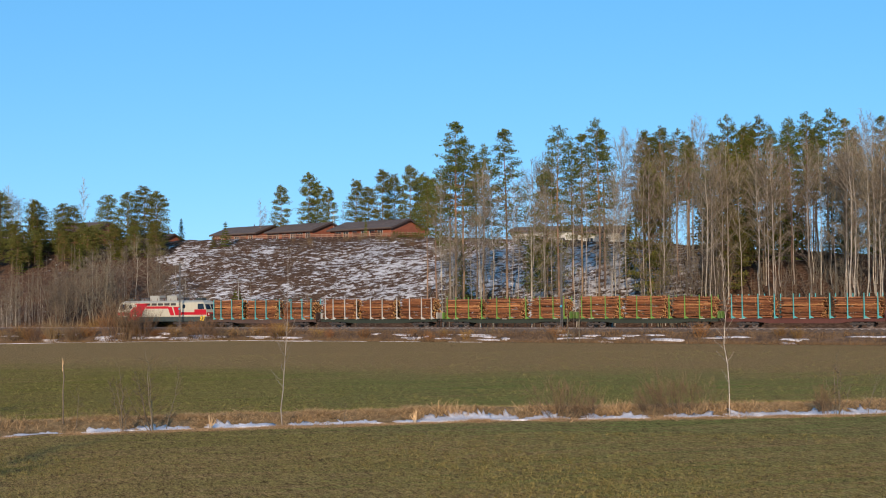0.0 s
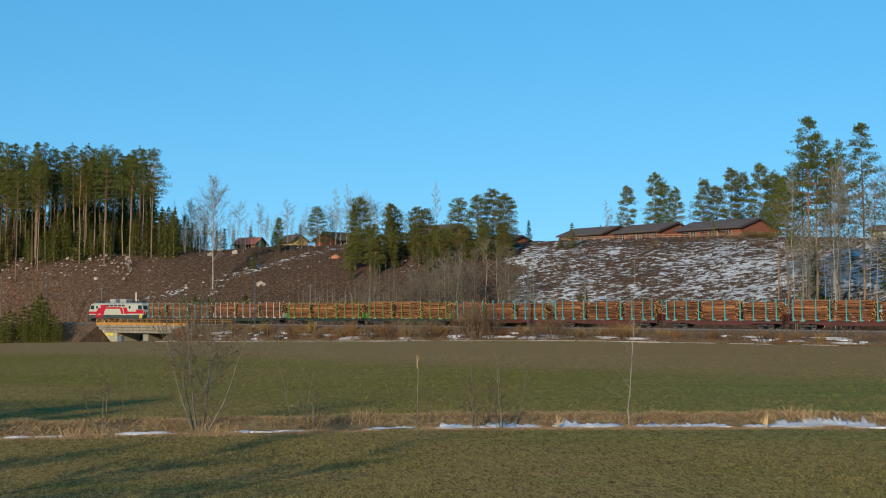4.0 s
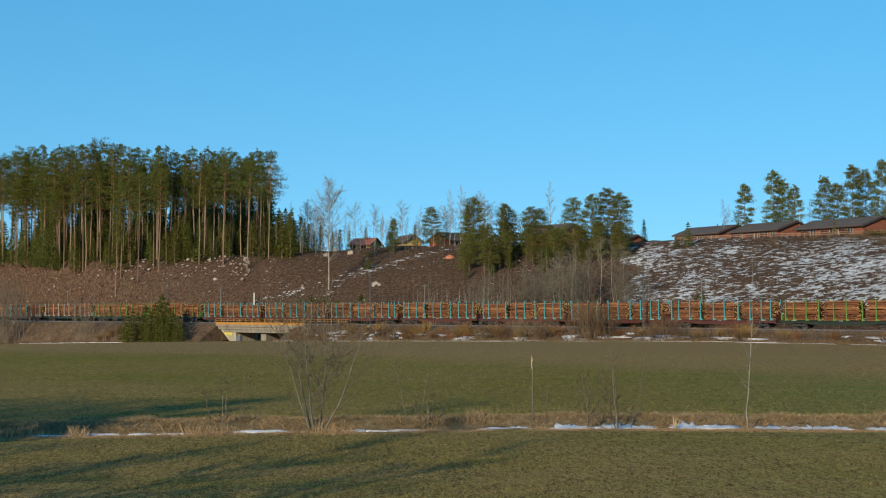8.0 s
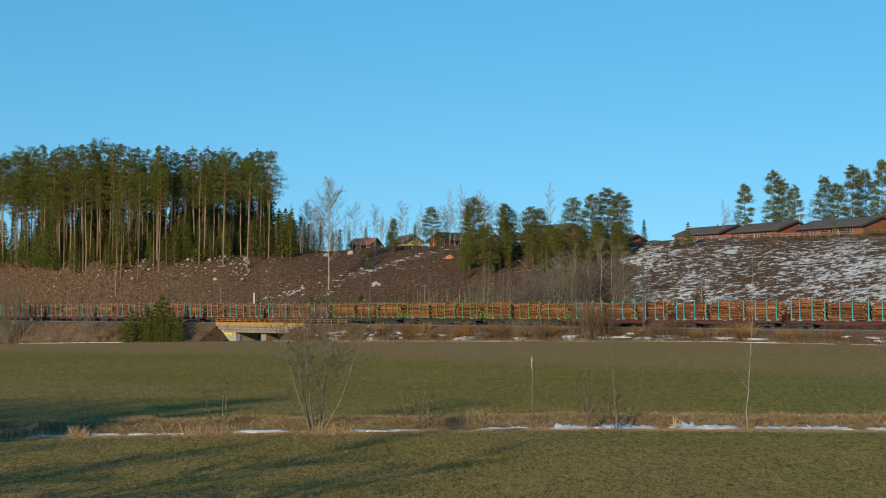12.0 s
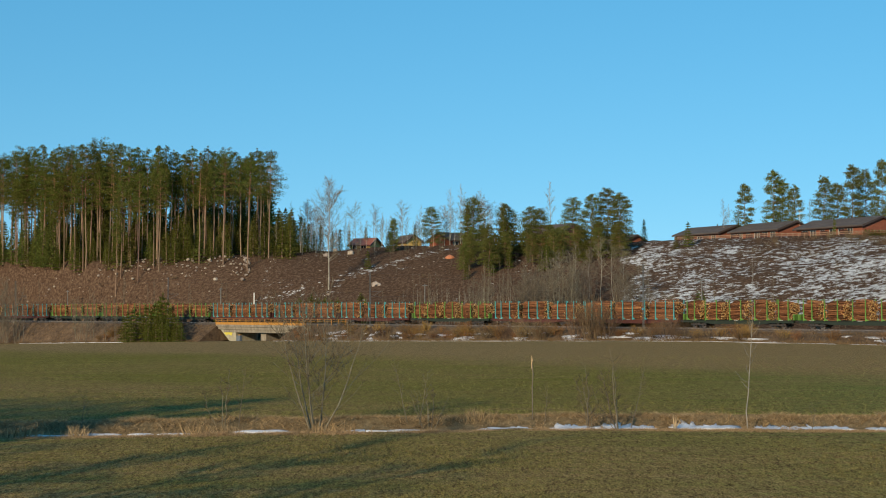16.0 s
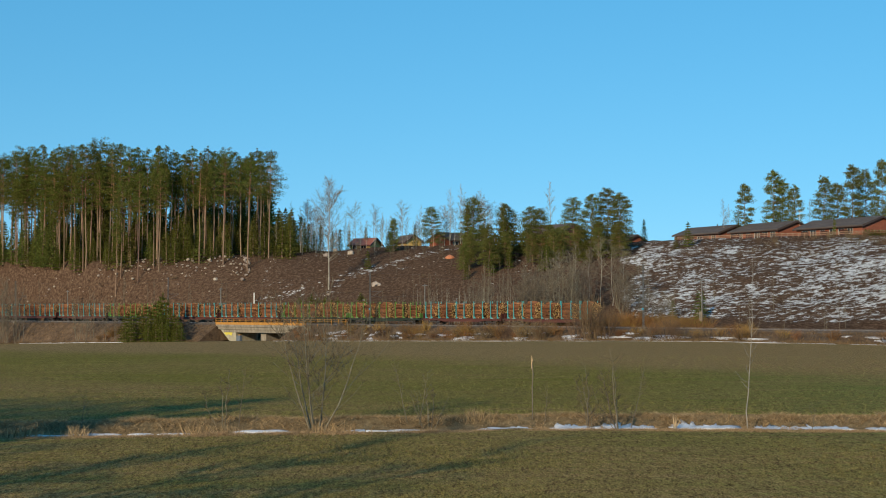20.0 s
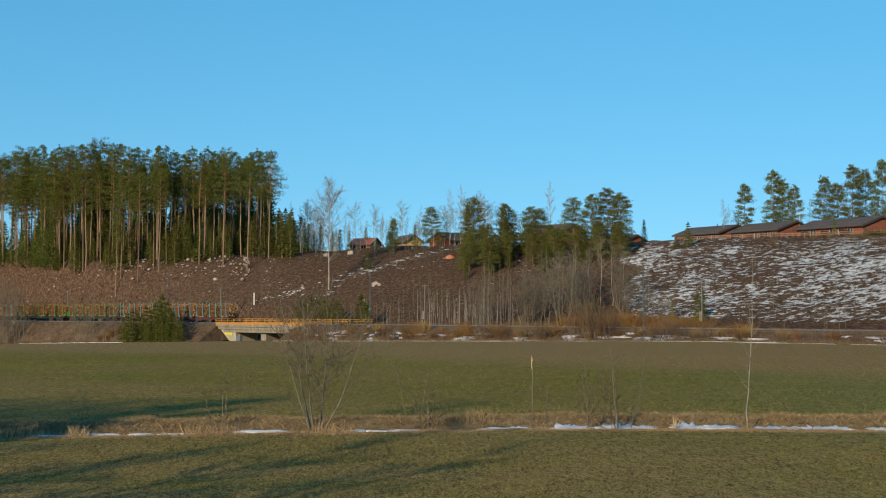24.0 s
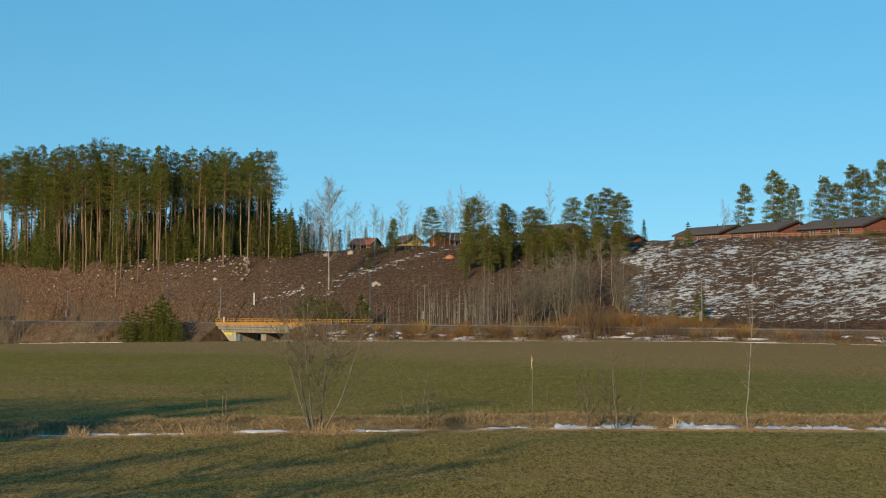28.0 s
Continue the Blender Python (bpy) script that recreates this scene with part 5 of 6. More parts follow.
rising(HILL_PINES, [(28.34, 214, 6.01), (28.7, 218, 5.28), (24.0, 232, 5.84), (31.3, 220, 6.74), (32.0, 222, 6.23), (31.6, 216, 5.44), (33.0, 224, 5.82)], R, (0.75, 0.9))
rising(SPRUCES, [(R.uniform(30.5, 41), R.uniform(234, 262), R.uniform(3.2, 6.2)) for _ in range(34)], R, (1.1, 1.4))
rising(ALDERS, [(R.uniform(29, 42), R.uniform(206, 232), R.uniform(2.0, 3.4)) for _ in range(12)], R, (0.9, 1.1))
rising(SPRUCES, [(R.uniform(19.6, 28.5), R.uniform(232, 250), R.uniform(2.8, 3.8)) for _ in range(5)], R)
rising(ASPENS, [(R.uniform(19.0, 28.5), R.uniform(201, 228), R.uniform(3.4, 6.0)) for _ in range(21)], R, (0.8, 1.05))
rising(ASPENS, [(23.4, 226, 6.15), (23.9, 228, 6.44), (24.2, 224, 6.34), (30.46, 232, 7.83), (30.2, 234, 7.56), (27.0, 226, 7.20), (27.4, 224, 7.29), (27.7, 226, 7.09), (22.8, 224, 5.76)], R, (0.9, 1.1))
rising(ASPENS, [(R.uniform(28, 33), R.uniform(199, 214), R.uniform(5.6, 6.8)) for _ in range(16)], R, (0.75, 0.95))
rising(ASPENS, [(R.uniform(32.5, 43), R.uniform(199, 222), R.uniform(5.6, 7.1)) for _ in range(52)], R, (0.9, 1.15))
rising(ASPENS, [(R.uniform(36, 43), R.uniform(214, 232), R.uniform(7.2, 8.0)) for _ in range(16)], R, (0.95, 1.15))
rising(BIRCHES, [(R.uniform(19.2, 29), R.uniform(250, 275), R.uniform(3.6, 5.2)) for _ in range(14)], R, (1.1, 1.4))
rising(SAPLINGS, [(R.uniform(19, 43), R.uniform(198, 212), R.uniform(0.9, 2.2)) for _ in range(92)], R)
rising(ALDERS, [(R.uniform(28, 43), R.uniform(198, 208), R.uniform(1.5, 3.0)) for _ in range(14)], R, (0.8, 1.0))
# young spruces at the foot of the embankment
lining(YOUNG, [(-13.38, -11, -0.32), (-13.2, -10.5, -0.11), (-13.0, -11, -0.02), (-12.79, -10, -0.11), (-13.29, -12, -0.56), (-13.06, -12.5, -0.51), (-12.61, -9.5, -0.18), (-12.45, -9.5, 0.17), (-12.29, -11, 0.0), (-12.1, -10.5, 0.29), (-11.92, -10.5, 0.47),
               (-11.76, -10, 0.62), (-11.6, -11, 0.38), (-11.48, -11.5, 0.07), (-12.37, -12.5, -0.4), (-12.05, -12.5, -0.28), (-11.8, -12.5, -0.18), (-11.31, -11, -0.19), (-11.15, -11, -0.28), (-11.01, -11.5, -0.52), (-11.22, -12.5, -0.63), (-11.59, -12.5, -0.47)], R, (0.95, 1.15))
# shrubs along the line and at the field edge
lining(WILLOWS, [(3.4, -9.3, -0.3), (4.2, -9.0, -0.22), (5.7, -8.8, 0.21), (6.1, -8.7, 0.59), (6.5, -7.9, 0.55), (6.9, -7.8, 0.1), (9.0, -8.5, -0.33), (9.5, -8.3, -0.23), (9.9, -8.4, -0.38), (-1.4, -7.5, -0.64), (0.6, -7.4, -0.58), (2.0, -7.5, -0.48), (2.6, -8.3, -0.38), (-2.6, -7.2, -0.6)], R, (0.9, 1.1))
lining(ALDERS, [(-18.4, -13.7, 0.03), (-18.0, -12.7, -0.13), (-17.7, -9.2, -0.47), (-19.0, -18.7, 0.23)], R, (0.6, 0.8))
for i in range(120):
    s = R.uniform(-347, -17) if i < 70 else R.uniform(-223, -103)
    if not GAP[0] - 2 < s < GAP[1] + 2:
        x, y = track(s, R.uniform(-9.8, -4.6))
        k = R.uniform(0.2, 0.65)
        placed(SCRUB[R.randrange(2)][0], x, y, ground(x, y) + 0.2, k, R.uniform(0, 360), k * R.uniform(0.8, 1.3))
lining(SAPLINGS, [(24.85, -9.8, 0.66), (25.35, -10.4, 0.51), (25.1, -8.7, 0.22)], R, (1.3, 1.6))
lining(ALDERS, [(-14.6, -11.1, 0.7), (-14.1, -9.8, 0.5), (-15.2, -11.5, 0.5), (-13.7, -10.2, 0.6), (-14.9, -10.4, 0.2), (-17.6, -11.5, 1.0), (-18.0, -11.5, 1.2), (-17.9, -11.5, 0.6), (-18.3, -11.5, 1.4)], R, (0.6, 0.8))
lining(SAPLINGS, [(R.uniform(-18.6, -17.3), R.uniform(-12, -8), R.uniform(0.3, 1.2)) for _ in range(10)] + [(R.uniform(-6.2, -1.0), R.uniform(-11, -6), R.uniform(-0.3, 0.4)) for _ in range(16)], R)
# golden willows on both sides of the line
for s0, s1, n, q0, q1, k0, k1 in ((-292, -263.5, 14, -8.8, -5.0, 0.5, 1.0), (-160, -127, 40, 4.6, 6.4, 1.15, 1.6), (-183, -131, 22, 8, 13, 0.7, 1.2), (-215, -183, 12, 4.6, 6.4, 0.5, 0.9),
                                  (-224, -174, 26, -8.8, -4.8, 0.5, 0.95), (-176, -109, 34, -8.6, -5.2, 0.5, 1.0), (-109, -67, 8, -8.5, -5.5, 0.4, 0.7), (-67, -26, 4, -8.5, -5.5, 0.5, 0.9)):
    for _ in range(n):
        s, q = R.uniform(s0, s1), R.uniform(q0, q1)
        x, y = track(s, q)
        k = R.uniform(k0, k1)
        z = bank_height(s, q) if q < 0 else ground(x, y) if q > 7 else RAIL - 0.7 - 0.35 * (q - 3.4)
        placed(GOLD[R.randrange(2)][0], x, y, z - 0.1, k, R.uniform(0, 360), k * R.uniform(0.9, 1.3))
# scrub along the crest in front of the row houses
scatter(SCRUB, [(R.uniform(9.4, 19.4), R.uniform(308, 326), R.uniform(1.0, 2.2)) for _ in range(34)], R, (1.2, 1.7))
scatter(SCRUB, [(R.uniform(9.4, 24), R.uniform(262, 318), R.uniform(0.7, 1.5)) for _ in range(26)], R, (1.0, 1.5))
scatter(SCRUB, [(R.uniform(-18, 3), R.uniform(316, 365), R.uniform(0.6, 1.5)) for _ in range(20)], R, (1.0, 1.5))
for _ in range(90):
    az = R.uniform(-19, -5)
    r = rail_range(az, 9 + (curve(az, CREST_AZ, CREST_E) - 9) * R.uniform(0.05, 0.9))
    scatter(SCRUB, [(az, r / (0.968 - 0.0024 * az), R.uniform(0.6, 1.5))], R, (1.0, 1.5))
scatter(YOUNG, [(10.35, 332, 6.0), (9.85, 330, 3.0)], R, (0.9, 1.1))
rising(UNDER, [(16.28, 326, 3.85)], R, (0.75, 0.8))
rising(YOUNG, [(17.5 + 0.13 * k, 321 - k, 3.0 + 0.06 * (k % 3)) for k in range(9)], R, (1.3, 1.6))
for _ in range(24):
    az = R.uniform(13.2, 19.6)
    r = rail_range(az, curve(az, CREST_AZ, CREST_E) * R.uniform(0.86, 0.98))
    x, y = polar(az, r)
    k = R.uniform(0.25, 0.5)
    placed(WILLOWS[_ % 2][0], x, y, ground(x, y), k, R.uniform(0, 360), k * 1.2)

# ---- houses ----
def make_row_house(name, x, y, z, turn, length, depth, wall, ridge, wall_mat, roof_mat, label, openings, category="house"):
    """A low gabled house: walls with real openings at the front, a roof with eaves, windows with frames."""
    h = thing(name, label, category, at=(x, y, z), rz=turn)
    L, D = length / 2, depth / 2
    w = Shape()
    xs = [-L]
    for cx, ww, sill, head, _ in openings:
        xs += [cx - ww / 2, cx + ww / 2]
    xs.append(L)
    # front wall around the openings
    for i in range(len(xs) - 1):
        if i % 2 == 0:
            w.box(xs[i], xs[i + 1], -D, -D + 0.3, -1.5, wall)
        else:
            _, _, sill, head, _ = openings[i // 2]
            w.box(xs[i], xs[i + 1], -D, -D + 0.3, -1.5, sill)
            w.box(xs[i], xs[i + 1], -D, -D + 0.3, head, wall)
    w.weld()
    part("front_wall", w, wall_mat, h)
    w = Shape()
    w.box(-L, L, D - 0.3, D, -1.5, wall)
    part("back_wall", w, wall_mat, h)
    for sx in (-1, 1):
        a, b = sorted((sx * L, sx * (L - 0.3)))
        w = Shape()
        w.box(a, b, -D + 0.3, D - 0.3, -1.5, wall)
        w.loft([[(a, -D, wall), (a, D, wall), (a, 0, wall + ridge)], [(b, -D, wall), (b, D, wall), (b, 0, wall + ridge)]])
        part("gable_wall", w, wall_mat, h)
    over, th = 0.7, 0.22
    for sy in (-1, 1):
        r = Shape()
        slope = ridge / D
        ring = lambda xx: [(xx, 0, wall + ridge + 0.05), (xx, sy * (D + over), wall - over * slope + 0.05), (xx, sy * (D + over), wall - over * slope + 0.05 + th), (xx, 0, wall + ridge + 0.05 + th)]
        r.loft([ring(-L - 0.6), ring(L + 0.6)])
        part("roof_slope", r, roof_mat, h)
    for sx in (-1, 1):
        f = Shape()
        for sy in (-1, 1):
            xx = sx * (L + 0.6)
            a, b = sorted((xx, xx + sx * 0.05))
            f.loft([[(a, 0, wall + ridge - 0.2), (b, 0, wall + ridge - 0.2), (b, 0, wall + ridge + 0.3), (a, 0, wall + ridge + 0.3)],
                    [(a, sy * (D + over), wall - over * ridge / D - 0.2), (b, sy * (D + over), wall - over * ridge / D - 0.2), (b, sy * (D + over), wall - over * ridge / D + 0.3), (a, sy * (D + over), wall - over * ridge / D + 0.3)]])
        part("barge_board", f, M_FBROWN, h)
    g = Shape()
    g.box(-L - 0.6, L + 0.6, -D - over - 0.12, -D - over, wall - over * ridge / D - 0.1, wall - over * ridge / D + 0.1)
    part("gutter", g, M_FBROWN, h)
    for cx, ww, sill, head, door in openings:
        fr = Shape()
        for a, b, c, d in ((-ww / 2, -ww / 2 + 0.1, sill, head), (ww / 2 - 0.1, ww / 2, sill, head), (-ww / 2, ww / 2, sill, sill + 0.1), (-ww / 2, ww / 2, head - 0.1, head), (-0.05, 0.05, sill, head)):
            fr.box(cx + a, cx + b, -D - 0.04, -D + 0.1, c, d)
        wn = part("door" if door else "window", fr, M_PALE, h, "white framed door" if door else "white framed window")
        gl = Shape()
        gl.box(cx - ww / 2 + 0.08, cx + ww / 2 - 0.08, -D + 0.1, -D + 0.13, sill + 0.05, head - 0.05)
        part("pane", gl, M_GLASS, wn)
        cur = Shape()
        cur.box(cx - ww / 2 + 0.1, cx - ww / 2 + 0.1 + 0.32 * ww, -D + 0.2, -D + 0.22, sill + 0.1, head - 0.08)
        part("curtain", cur, M_WHITE, wn, "pale curtain")
        sl = Shape()
        sl.box(cx - ww / 2 - 0.05, cx + ww / 2 + 0.05, -D - 0.1, -D + 0.02, sill - 0.08, sill)
        part("sill", sl, M_WHITE, wn)
    # board screens between the terraces
    for k in (-0.62, -0.02, 0.58) if length > 15 else ():
        sc = Shape()
        sc.box(L * k - 0.05, L * k + 0.05, -D - 2.6, -D - 0.02, -1.0, 1.7)
        part("terrace_screen", sc, M_OXIDE, h, "dark red-brown board screen")
        sc = Shape()
        sc.box(L * k + 0.05, L * k + 2.3, -D - 2.6, -D - 2.5, -1.0, 0.85)
        part("terrace_railing", sc, M_OXIDE, h, "dark red-brown board railing")
    for k in (0.1, 0.35):
        ch = Shape()
        ch.tube([(L * k, 0.4, wall + ridge - 0.4), (L * k, 0.4, wall + ridge + 0.75)], [0.14, 0.14], 8, caps=True)
        part("vent_pipe", ch, M_DARK, h, "black vent pipe")
    return h


OPEN = [(-7.4, 1.9, 0.7, 2.1, False), (-4.9, 1.9, 0.1, 2.15, True), (-1.9, 1.5, 0.9, 2.1, False), (1.2, 1.9, 0.7, 2.1, False), (3.9, 1.9, 0.1, 2.15, True), (6.6, 1.7, 0.8, 2.1, False)]
W_ROW = "single-storey red-brick row house with a low dark brown roof"
AX, AY = math.sin(radians(148)), math.cos(radians(148))
for az, r, z, ln in ((12.35, 368, 17.8, 17.0), (14.75, 351, 17.5, 16.5), (18.1, 334, 17.2, 20.5)):
    gx, gy = polar(az, r)
    make_row_house("row_house", gx - ln / 2 * AX, gy - ln / 2 * AY, z, -58, ln, 13, 2.6, 2.15, M_BRICK, M_ROOF, W_ROW, OPEN)
x, y = spot(7.3, 388)
make_row_house("row_house", x, y, 15.6, -52, 16, 10, 2.5, 2.0, M_BRICK, M_ROOF, W_ROW, OPEN[1:5])
x, y = spot(24.1, 308)
make_row_house("white_house", x, y, 12.6, -40, 14, 9, 3.6, 1.0, M_PALE, M_ROOF, "pale two-storey house among the trees with a flat brown roof", OPEN[1:5])
x, y = spot(26.4, 300)
make_row_house("white_house", x, y, 12.2, -40, 9, 8, 3.2, 1.2, M_PALE, M_ROOF, "pale small house among the trees", OPEN[2:4])
x, y = spot(-1.5, 400)
make_row_house("yellow_house", x, y, 16.6, -60, 7, 5, 3.0, 1.7, M_YELLOW, M_ROOF, "yellow rendered house with a steep gable", OPEN[2:4])
x, y = spot(-3.3, 410)
make_row_house("small_house", x, y, 16.8, -30, 7, 6, 2.4, 1.8, M_YELLOW, paint("red_tile_roof", (0.35, 0.12, 0.07)), "small pale house with a reddish tiled roof", OPEN[2:4])
x, y = spot(0.7, 385)
make_row_house("red_house", x, y, 16.4, 38, 14, 9, 2.6, 2.0, M_BRICK, M_ROOF, "red-brick house behind bare trees", OPEN[1:5])
x, y = spot(4.7, 392)
make_row_house("red_house", x, y, 18.6, -40, 13, 9, 2.8, 2.2, M_BRICK, M_ROOF, "red-brick house half hidden by pines", OPEN[2:5])



def make_fence(az0, az1, r0, r1):
    """A low weathered board fence along the gardens."""
    f = thing("garden_fence", "low weathered grey wooden fence along the gardens", "fence")
    n = 40
    pts = []
    for i in range(n + 1):
        x, y = polar(az0 + (az1 - az0) * i / n, r0 + (r1 - r0) * i / n)
        pts.append((x, y, ground(x, y)))
    for x, y, z in pts:
        p = Shape()
        p.box(x - 0.06, x + 0.06, y - 0.06, y + 0.06, z - 0.5, z + 1.1)
        part("post", p, M_BARK, f)
    for h in (0.55, 0.95):
        b = Shape()
        rings = [[(x, y - 0.04, z + h - 0.09), (x, y + 0.02, z + h - 0.09), (x, y + 0.02, z + h + 0.09), (x, y - 0.04, z + h + 0.09)] for x, y, z in pts]
        b.loft(rings)
        part("rail", b, M_BARK, f)


make_fence(9.8, 19.0, 338, 318)
ant = thing("roof_aerial", "white pole with a short arm behind the roofs", "aerial")
x, y = polar(14.9, 352)
ant.location = (x, y, 17.0)
sh = Shape()
sh.tube([(0, 0, 0), (0, 0, 8.0)], [0.06, 0.04], 6, caps=True)
part("pole", sh, M_WHITE, ant)
sh = Shape()
sh.tube([(0, 0, 7.9), (0.8, 0, 7.9)], [0.05, 0.05], 5, caps=True)
part("arm", sh, M_WHITE, ant)
def on_slope(az, r, sink=0.1):
    x, y = clear(*spot(az, r))
    return x, y, ground(x, y) - sink


# ---- the ditch: snow, dead grass, saplings, broken stubs ----
def snow_patch(sh, cx, cy, lx, ly, rnd, thick=0.1):
    n = 54
    edge = []
    for j in range(n):
        a = 6.2832 * j / n
        k = 1 + 0.6 * noise.noise((cx * 3 + 2.6 * math.cos(a), cy + 2.6 * math.sin(a), 1.7)) + 0.5 * noise.noise((cx * 3 + 7 * math.cos(a), 7 * math.sin(a), 5)) + 0.5 * noise.noise((cx * 5 + 17 * math.cos(a), 17 * math.sin(a), 9))
        edge.append((cx + math.cos(a) * lx * k, cy + math.sin(a) * ly * k))
    ring = lambda s, dz: [(cx + (x - cx) * s, cy + (y - cy) * s, ground(cx + (x - cx) * s, cy + (y - cy) * s) + dz + 0.03 * noise.noise((x * 3, y * 3, dz))) for x, y in edge]
    sh.loft([ring(1.0, -0.1), ring(0.96, thick * 0.6), ring(0.7, thick), ring(0.3, thick * 1.15)])


def make_ditch_snow():
    """Snow left in the ditch: stretches along it (x from, x to) of a half width."""
    rnd = random.Random(5)
    for x0, x1, w in ((-22, -20.6, 0.3), (-18, -14.2, 0.32), (-13.6, -12.9, 0.25), (-12, -11, 0.3), (-9, -7.4, 0.28), (-4.2, -0.9, 0.34), (2.0, 4.0, 0.5), (5.2, 7.2, 0.7), (7.7, 9.6, 0.75), (10.6, 13.2, 0.75), (14.1, 18.4, 0.8),
                      (19.6, 20.3, 0.6), (20.6, 25.4, 1.15), (25.9, 27.3, 0.9), (28.6, 31.2, 0.75), (32.2, 34.8, 0.7), (35.9, 40.2, 0.8), (40.8, 44, 0.8), (46, 50, 0.7)):
        sh = Shape()
        n = max(1, round((x1 - x0) / 1.1))
        for k in range(n):
            cx = x0 + (x1 - x0) * (k + 0.5) / n + rnd.uniform(-0.15, 0.15)
            snow_patch(sh, cx, ditch(cx) + rnd.uniform(-0.12, 0.2), (x1 - x0) / n * rnd.uniform(0.6, 0.75), w * rnd.uniform(0.95, 1.35), rnd, rnd.uniform(0.07, 0.11))
        tagged(new("snow_patch", sh.mesh("snow_patch", M_SNOW, smooth=True)), "patch of old white snow lying in the ditch", "snow", "snow patches in the ditch")


make_ditch_snow()


def make_line_snow():
    """Snow along the field edge and on the embankment's foot."""
    rnd = random.Random(9)
    for s0, s1, off in ((-319, -279, -12.6), (-312, -290, -10.6), (-223, -96, -11.5), (-92, -70, -11.5)):
        sh = Shape()
        s = s0
        while s < s1:
            ln = rnd.uniform(2.5, 7)
            q = off + rnd.uniform(-0.4, 0.4)
            w = 0.2 if s0 > -250 else rnd.uniform(0.25, 0.8)
            ring = []
            for a, b in ((s, q - 0.3 * w), (s + ln * 0.5, q - w), (s + ln, q - 0.3 * w), (s + ln * 0.6, q + w), (s + ln * 0.2, q + 0.8 * w)):
                px, py = track(a, b)
                ring.append((px, py, ground(px, py)))
            sh.loft([[(a, b, c - 0.2) for a, b, c in ring], [(a, b, c + 0.15 * w + rnd.uniform(0, 0.03)) for a, b, c in ring]])
            s += ln * rnd.uniform(0.8, 1.05) if s0 == -223 else ln * rnd.uniform(0.7, 1.4) if s0 < -250 else ln * rnd.uniform(1.0, 2.4)
        tagged(new("snow_strip", sh.mesh("snow_strip", M_SNOW)), "thin strip of old snow along the field edge", "snow", kind="stuff")
    for i in range(90):
        s = rnd.uniform(-223, -17)
        q = rnd.uniform(-9.0, -5.2)
        sh = Shape()
        w, d = rnd.uniform(0.6, 3.0), rnd.uniform(0.2, 0.65)
        pts = []
        for j in range(12):
            a = 6.2832 * j / 12
            k = rnd.uniform(0.35, 1.3)
            pts.append((s + w * k * math.cos(a), q + d * k * math.sin(a)))

        def lay(p, up):
            return (*track(*p), bank_height(*p) + up)
        c = (s, q)
        sh.loft([[lay(p, -0.3) for p in pts], [lay(p, 0.05) for p in pts], [lay((c[0] + (p[0] - c[0]) * 0.6, c[1] + (p[1] - c[1]) * 0.6), 0.10) for p in pts]])
        tagged(new("snow_patch", sh.mesh("snow_patch", M_SNOW, smooth=True)), "patch of old snow on the railway embankment", "snow", "snow patches on the embankment")


make_line_snow()


def make_grass(name, label, n, place, size, mat, lean=0.5, rise=1.0, seed=3, on_bank=False):
    rnd = random.Random(seed)
    verts, faces = [], []
    for _ in range(n):
        x, y, k = place(rnd)
        z = bank_height(*rail_place(x, y)) if on_bank else ground(x, y) - 0.02
        h = size * k * rnd.uniform(0.5, 1.3)
        for _ in range(3):
            a, t = rnd.uniform(0, 6.28), rnd.gauss(0, lean)
            w = 0.012 + 0.02 * h
            i = len(verts)
            ox, oy = rnd.gauss(0, 0.08), rnd.gauss(0, 0.08)
            verts += [(x + ox - w * math.cos(a), y + oy - w * math.sin(a), z), (x + ox + w * math.cos(a), y + oy + w * math.sin(a), z),
                      (x + ox + h * t, y + oy + h * rnd.gauss(0, lean), z + h * rise)]
            faces.append((i, i + 1, i + 2))
    me = bpy.data.meshes.new(name)
    me.from_pydata(verts, [], faces)
    me.materials.append(mat)
    me.update()
    return tagged(new(name, me), label, "grass", kind="stuff")


def at_bank(rnd):
    x = rnd.uniform(-26, 64)
    side = rnd.random()
    d = rnd.uniform(0.9, 3.0) + rnd.gauss(0, 0.15) if side < 0.74 else rnd.gauss(-2.3, 0.3)
    k = max(0.4, 1.0 + 1.1 * noise.noise((x * 0.6, d, 2)))
    return x, ditch(x) + d, k if side < 0.74 else 0.4 * k


def at_fringe(rnd):
    while True:
        x = rnd.uniform(-26, 64)
        n = noise.noise((x * 0.55, 0, 8))
        if rnd.random() < 0.45 + n:
            break
    return x, ditch(x) - 1.75 + rnd.gauss(0, 0.3 + 0.25 * max(n, 0)), 0.45 + 0.7 * max(n, 0)


def at_snow(rnd):
    x = rnd.uniform(-24, 50)
    n = noise.noise((x * 0.8, 3, 8))
    return x, ditch(x) + rnd.uniform(-1.3, 0.9), 0.6 + max(n, 0)


def at_slope(rnd):
    az = rnd.uniform(-19, 30)
    t = rnd.random()
    e = 9 + t * (curve(az, CREST_AZ, CREST_E) * 1.05 - 9)
    r = rail_range(az, e)
    x, y = polar(az, r)
    return x, y, 1.0 if az < 8 else 0.7


def at_embankment(rnd):
    while True:
        s = rnd.uniform(-360, 0)
        if not GAP[0] < s < GAP[1]:
            break
    return (*track(s, rnd.uniform(-9.2, -3.2)), 1.0)


def at_edge(rnd):
    while True:
        s = rnd.uniform(-356, 10)
        if not GAP[0] < s < GAP[1]:
            break
    x, y = track(s, -10.4 + rnd.gauss(0, 0.9))
    return x, y, 1.0


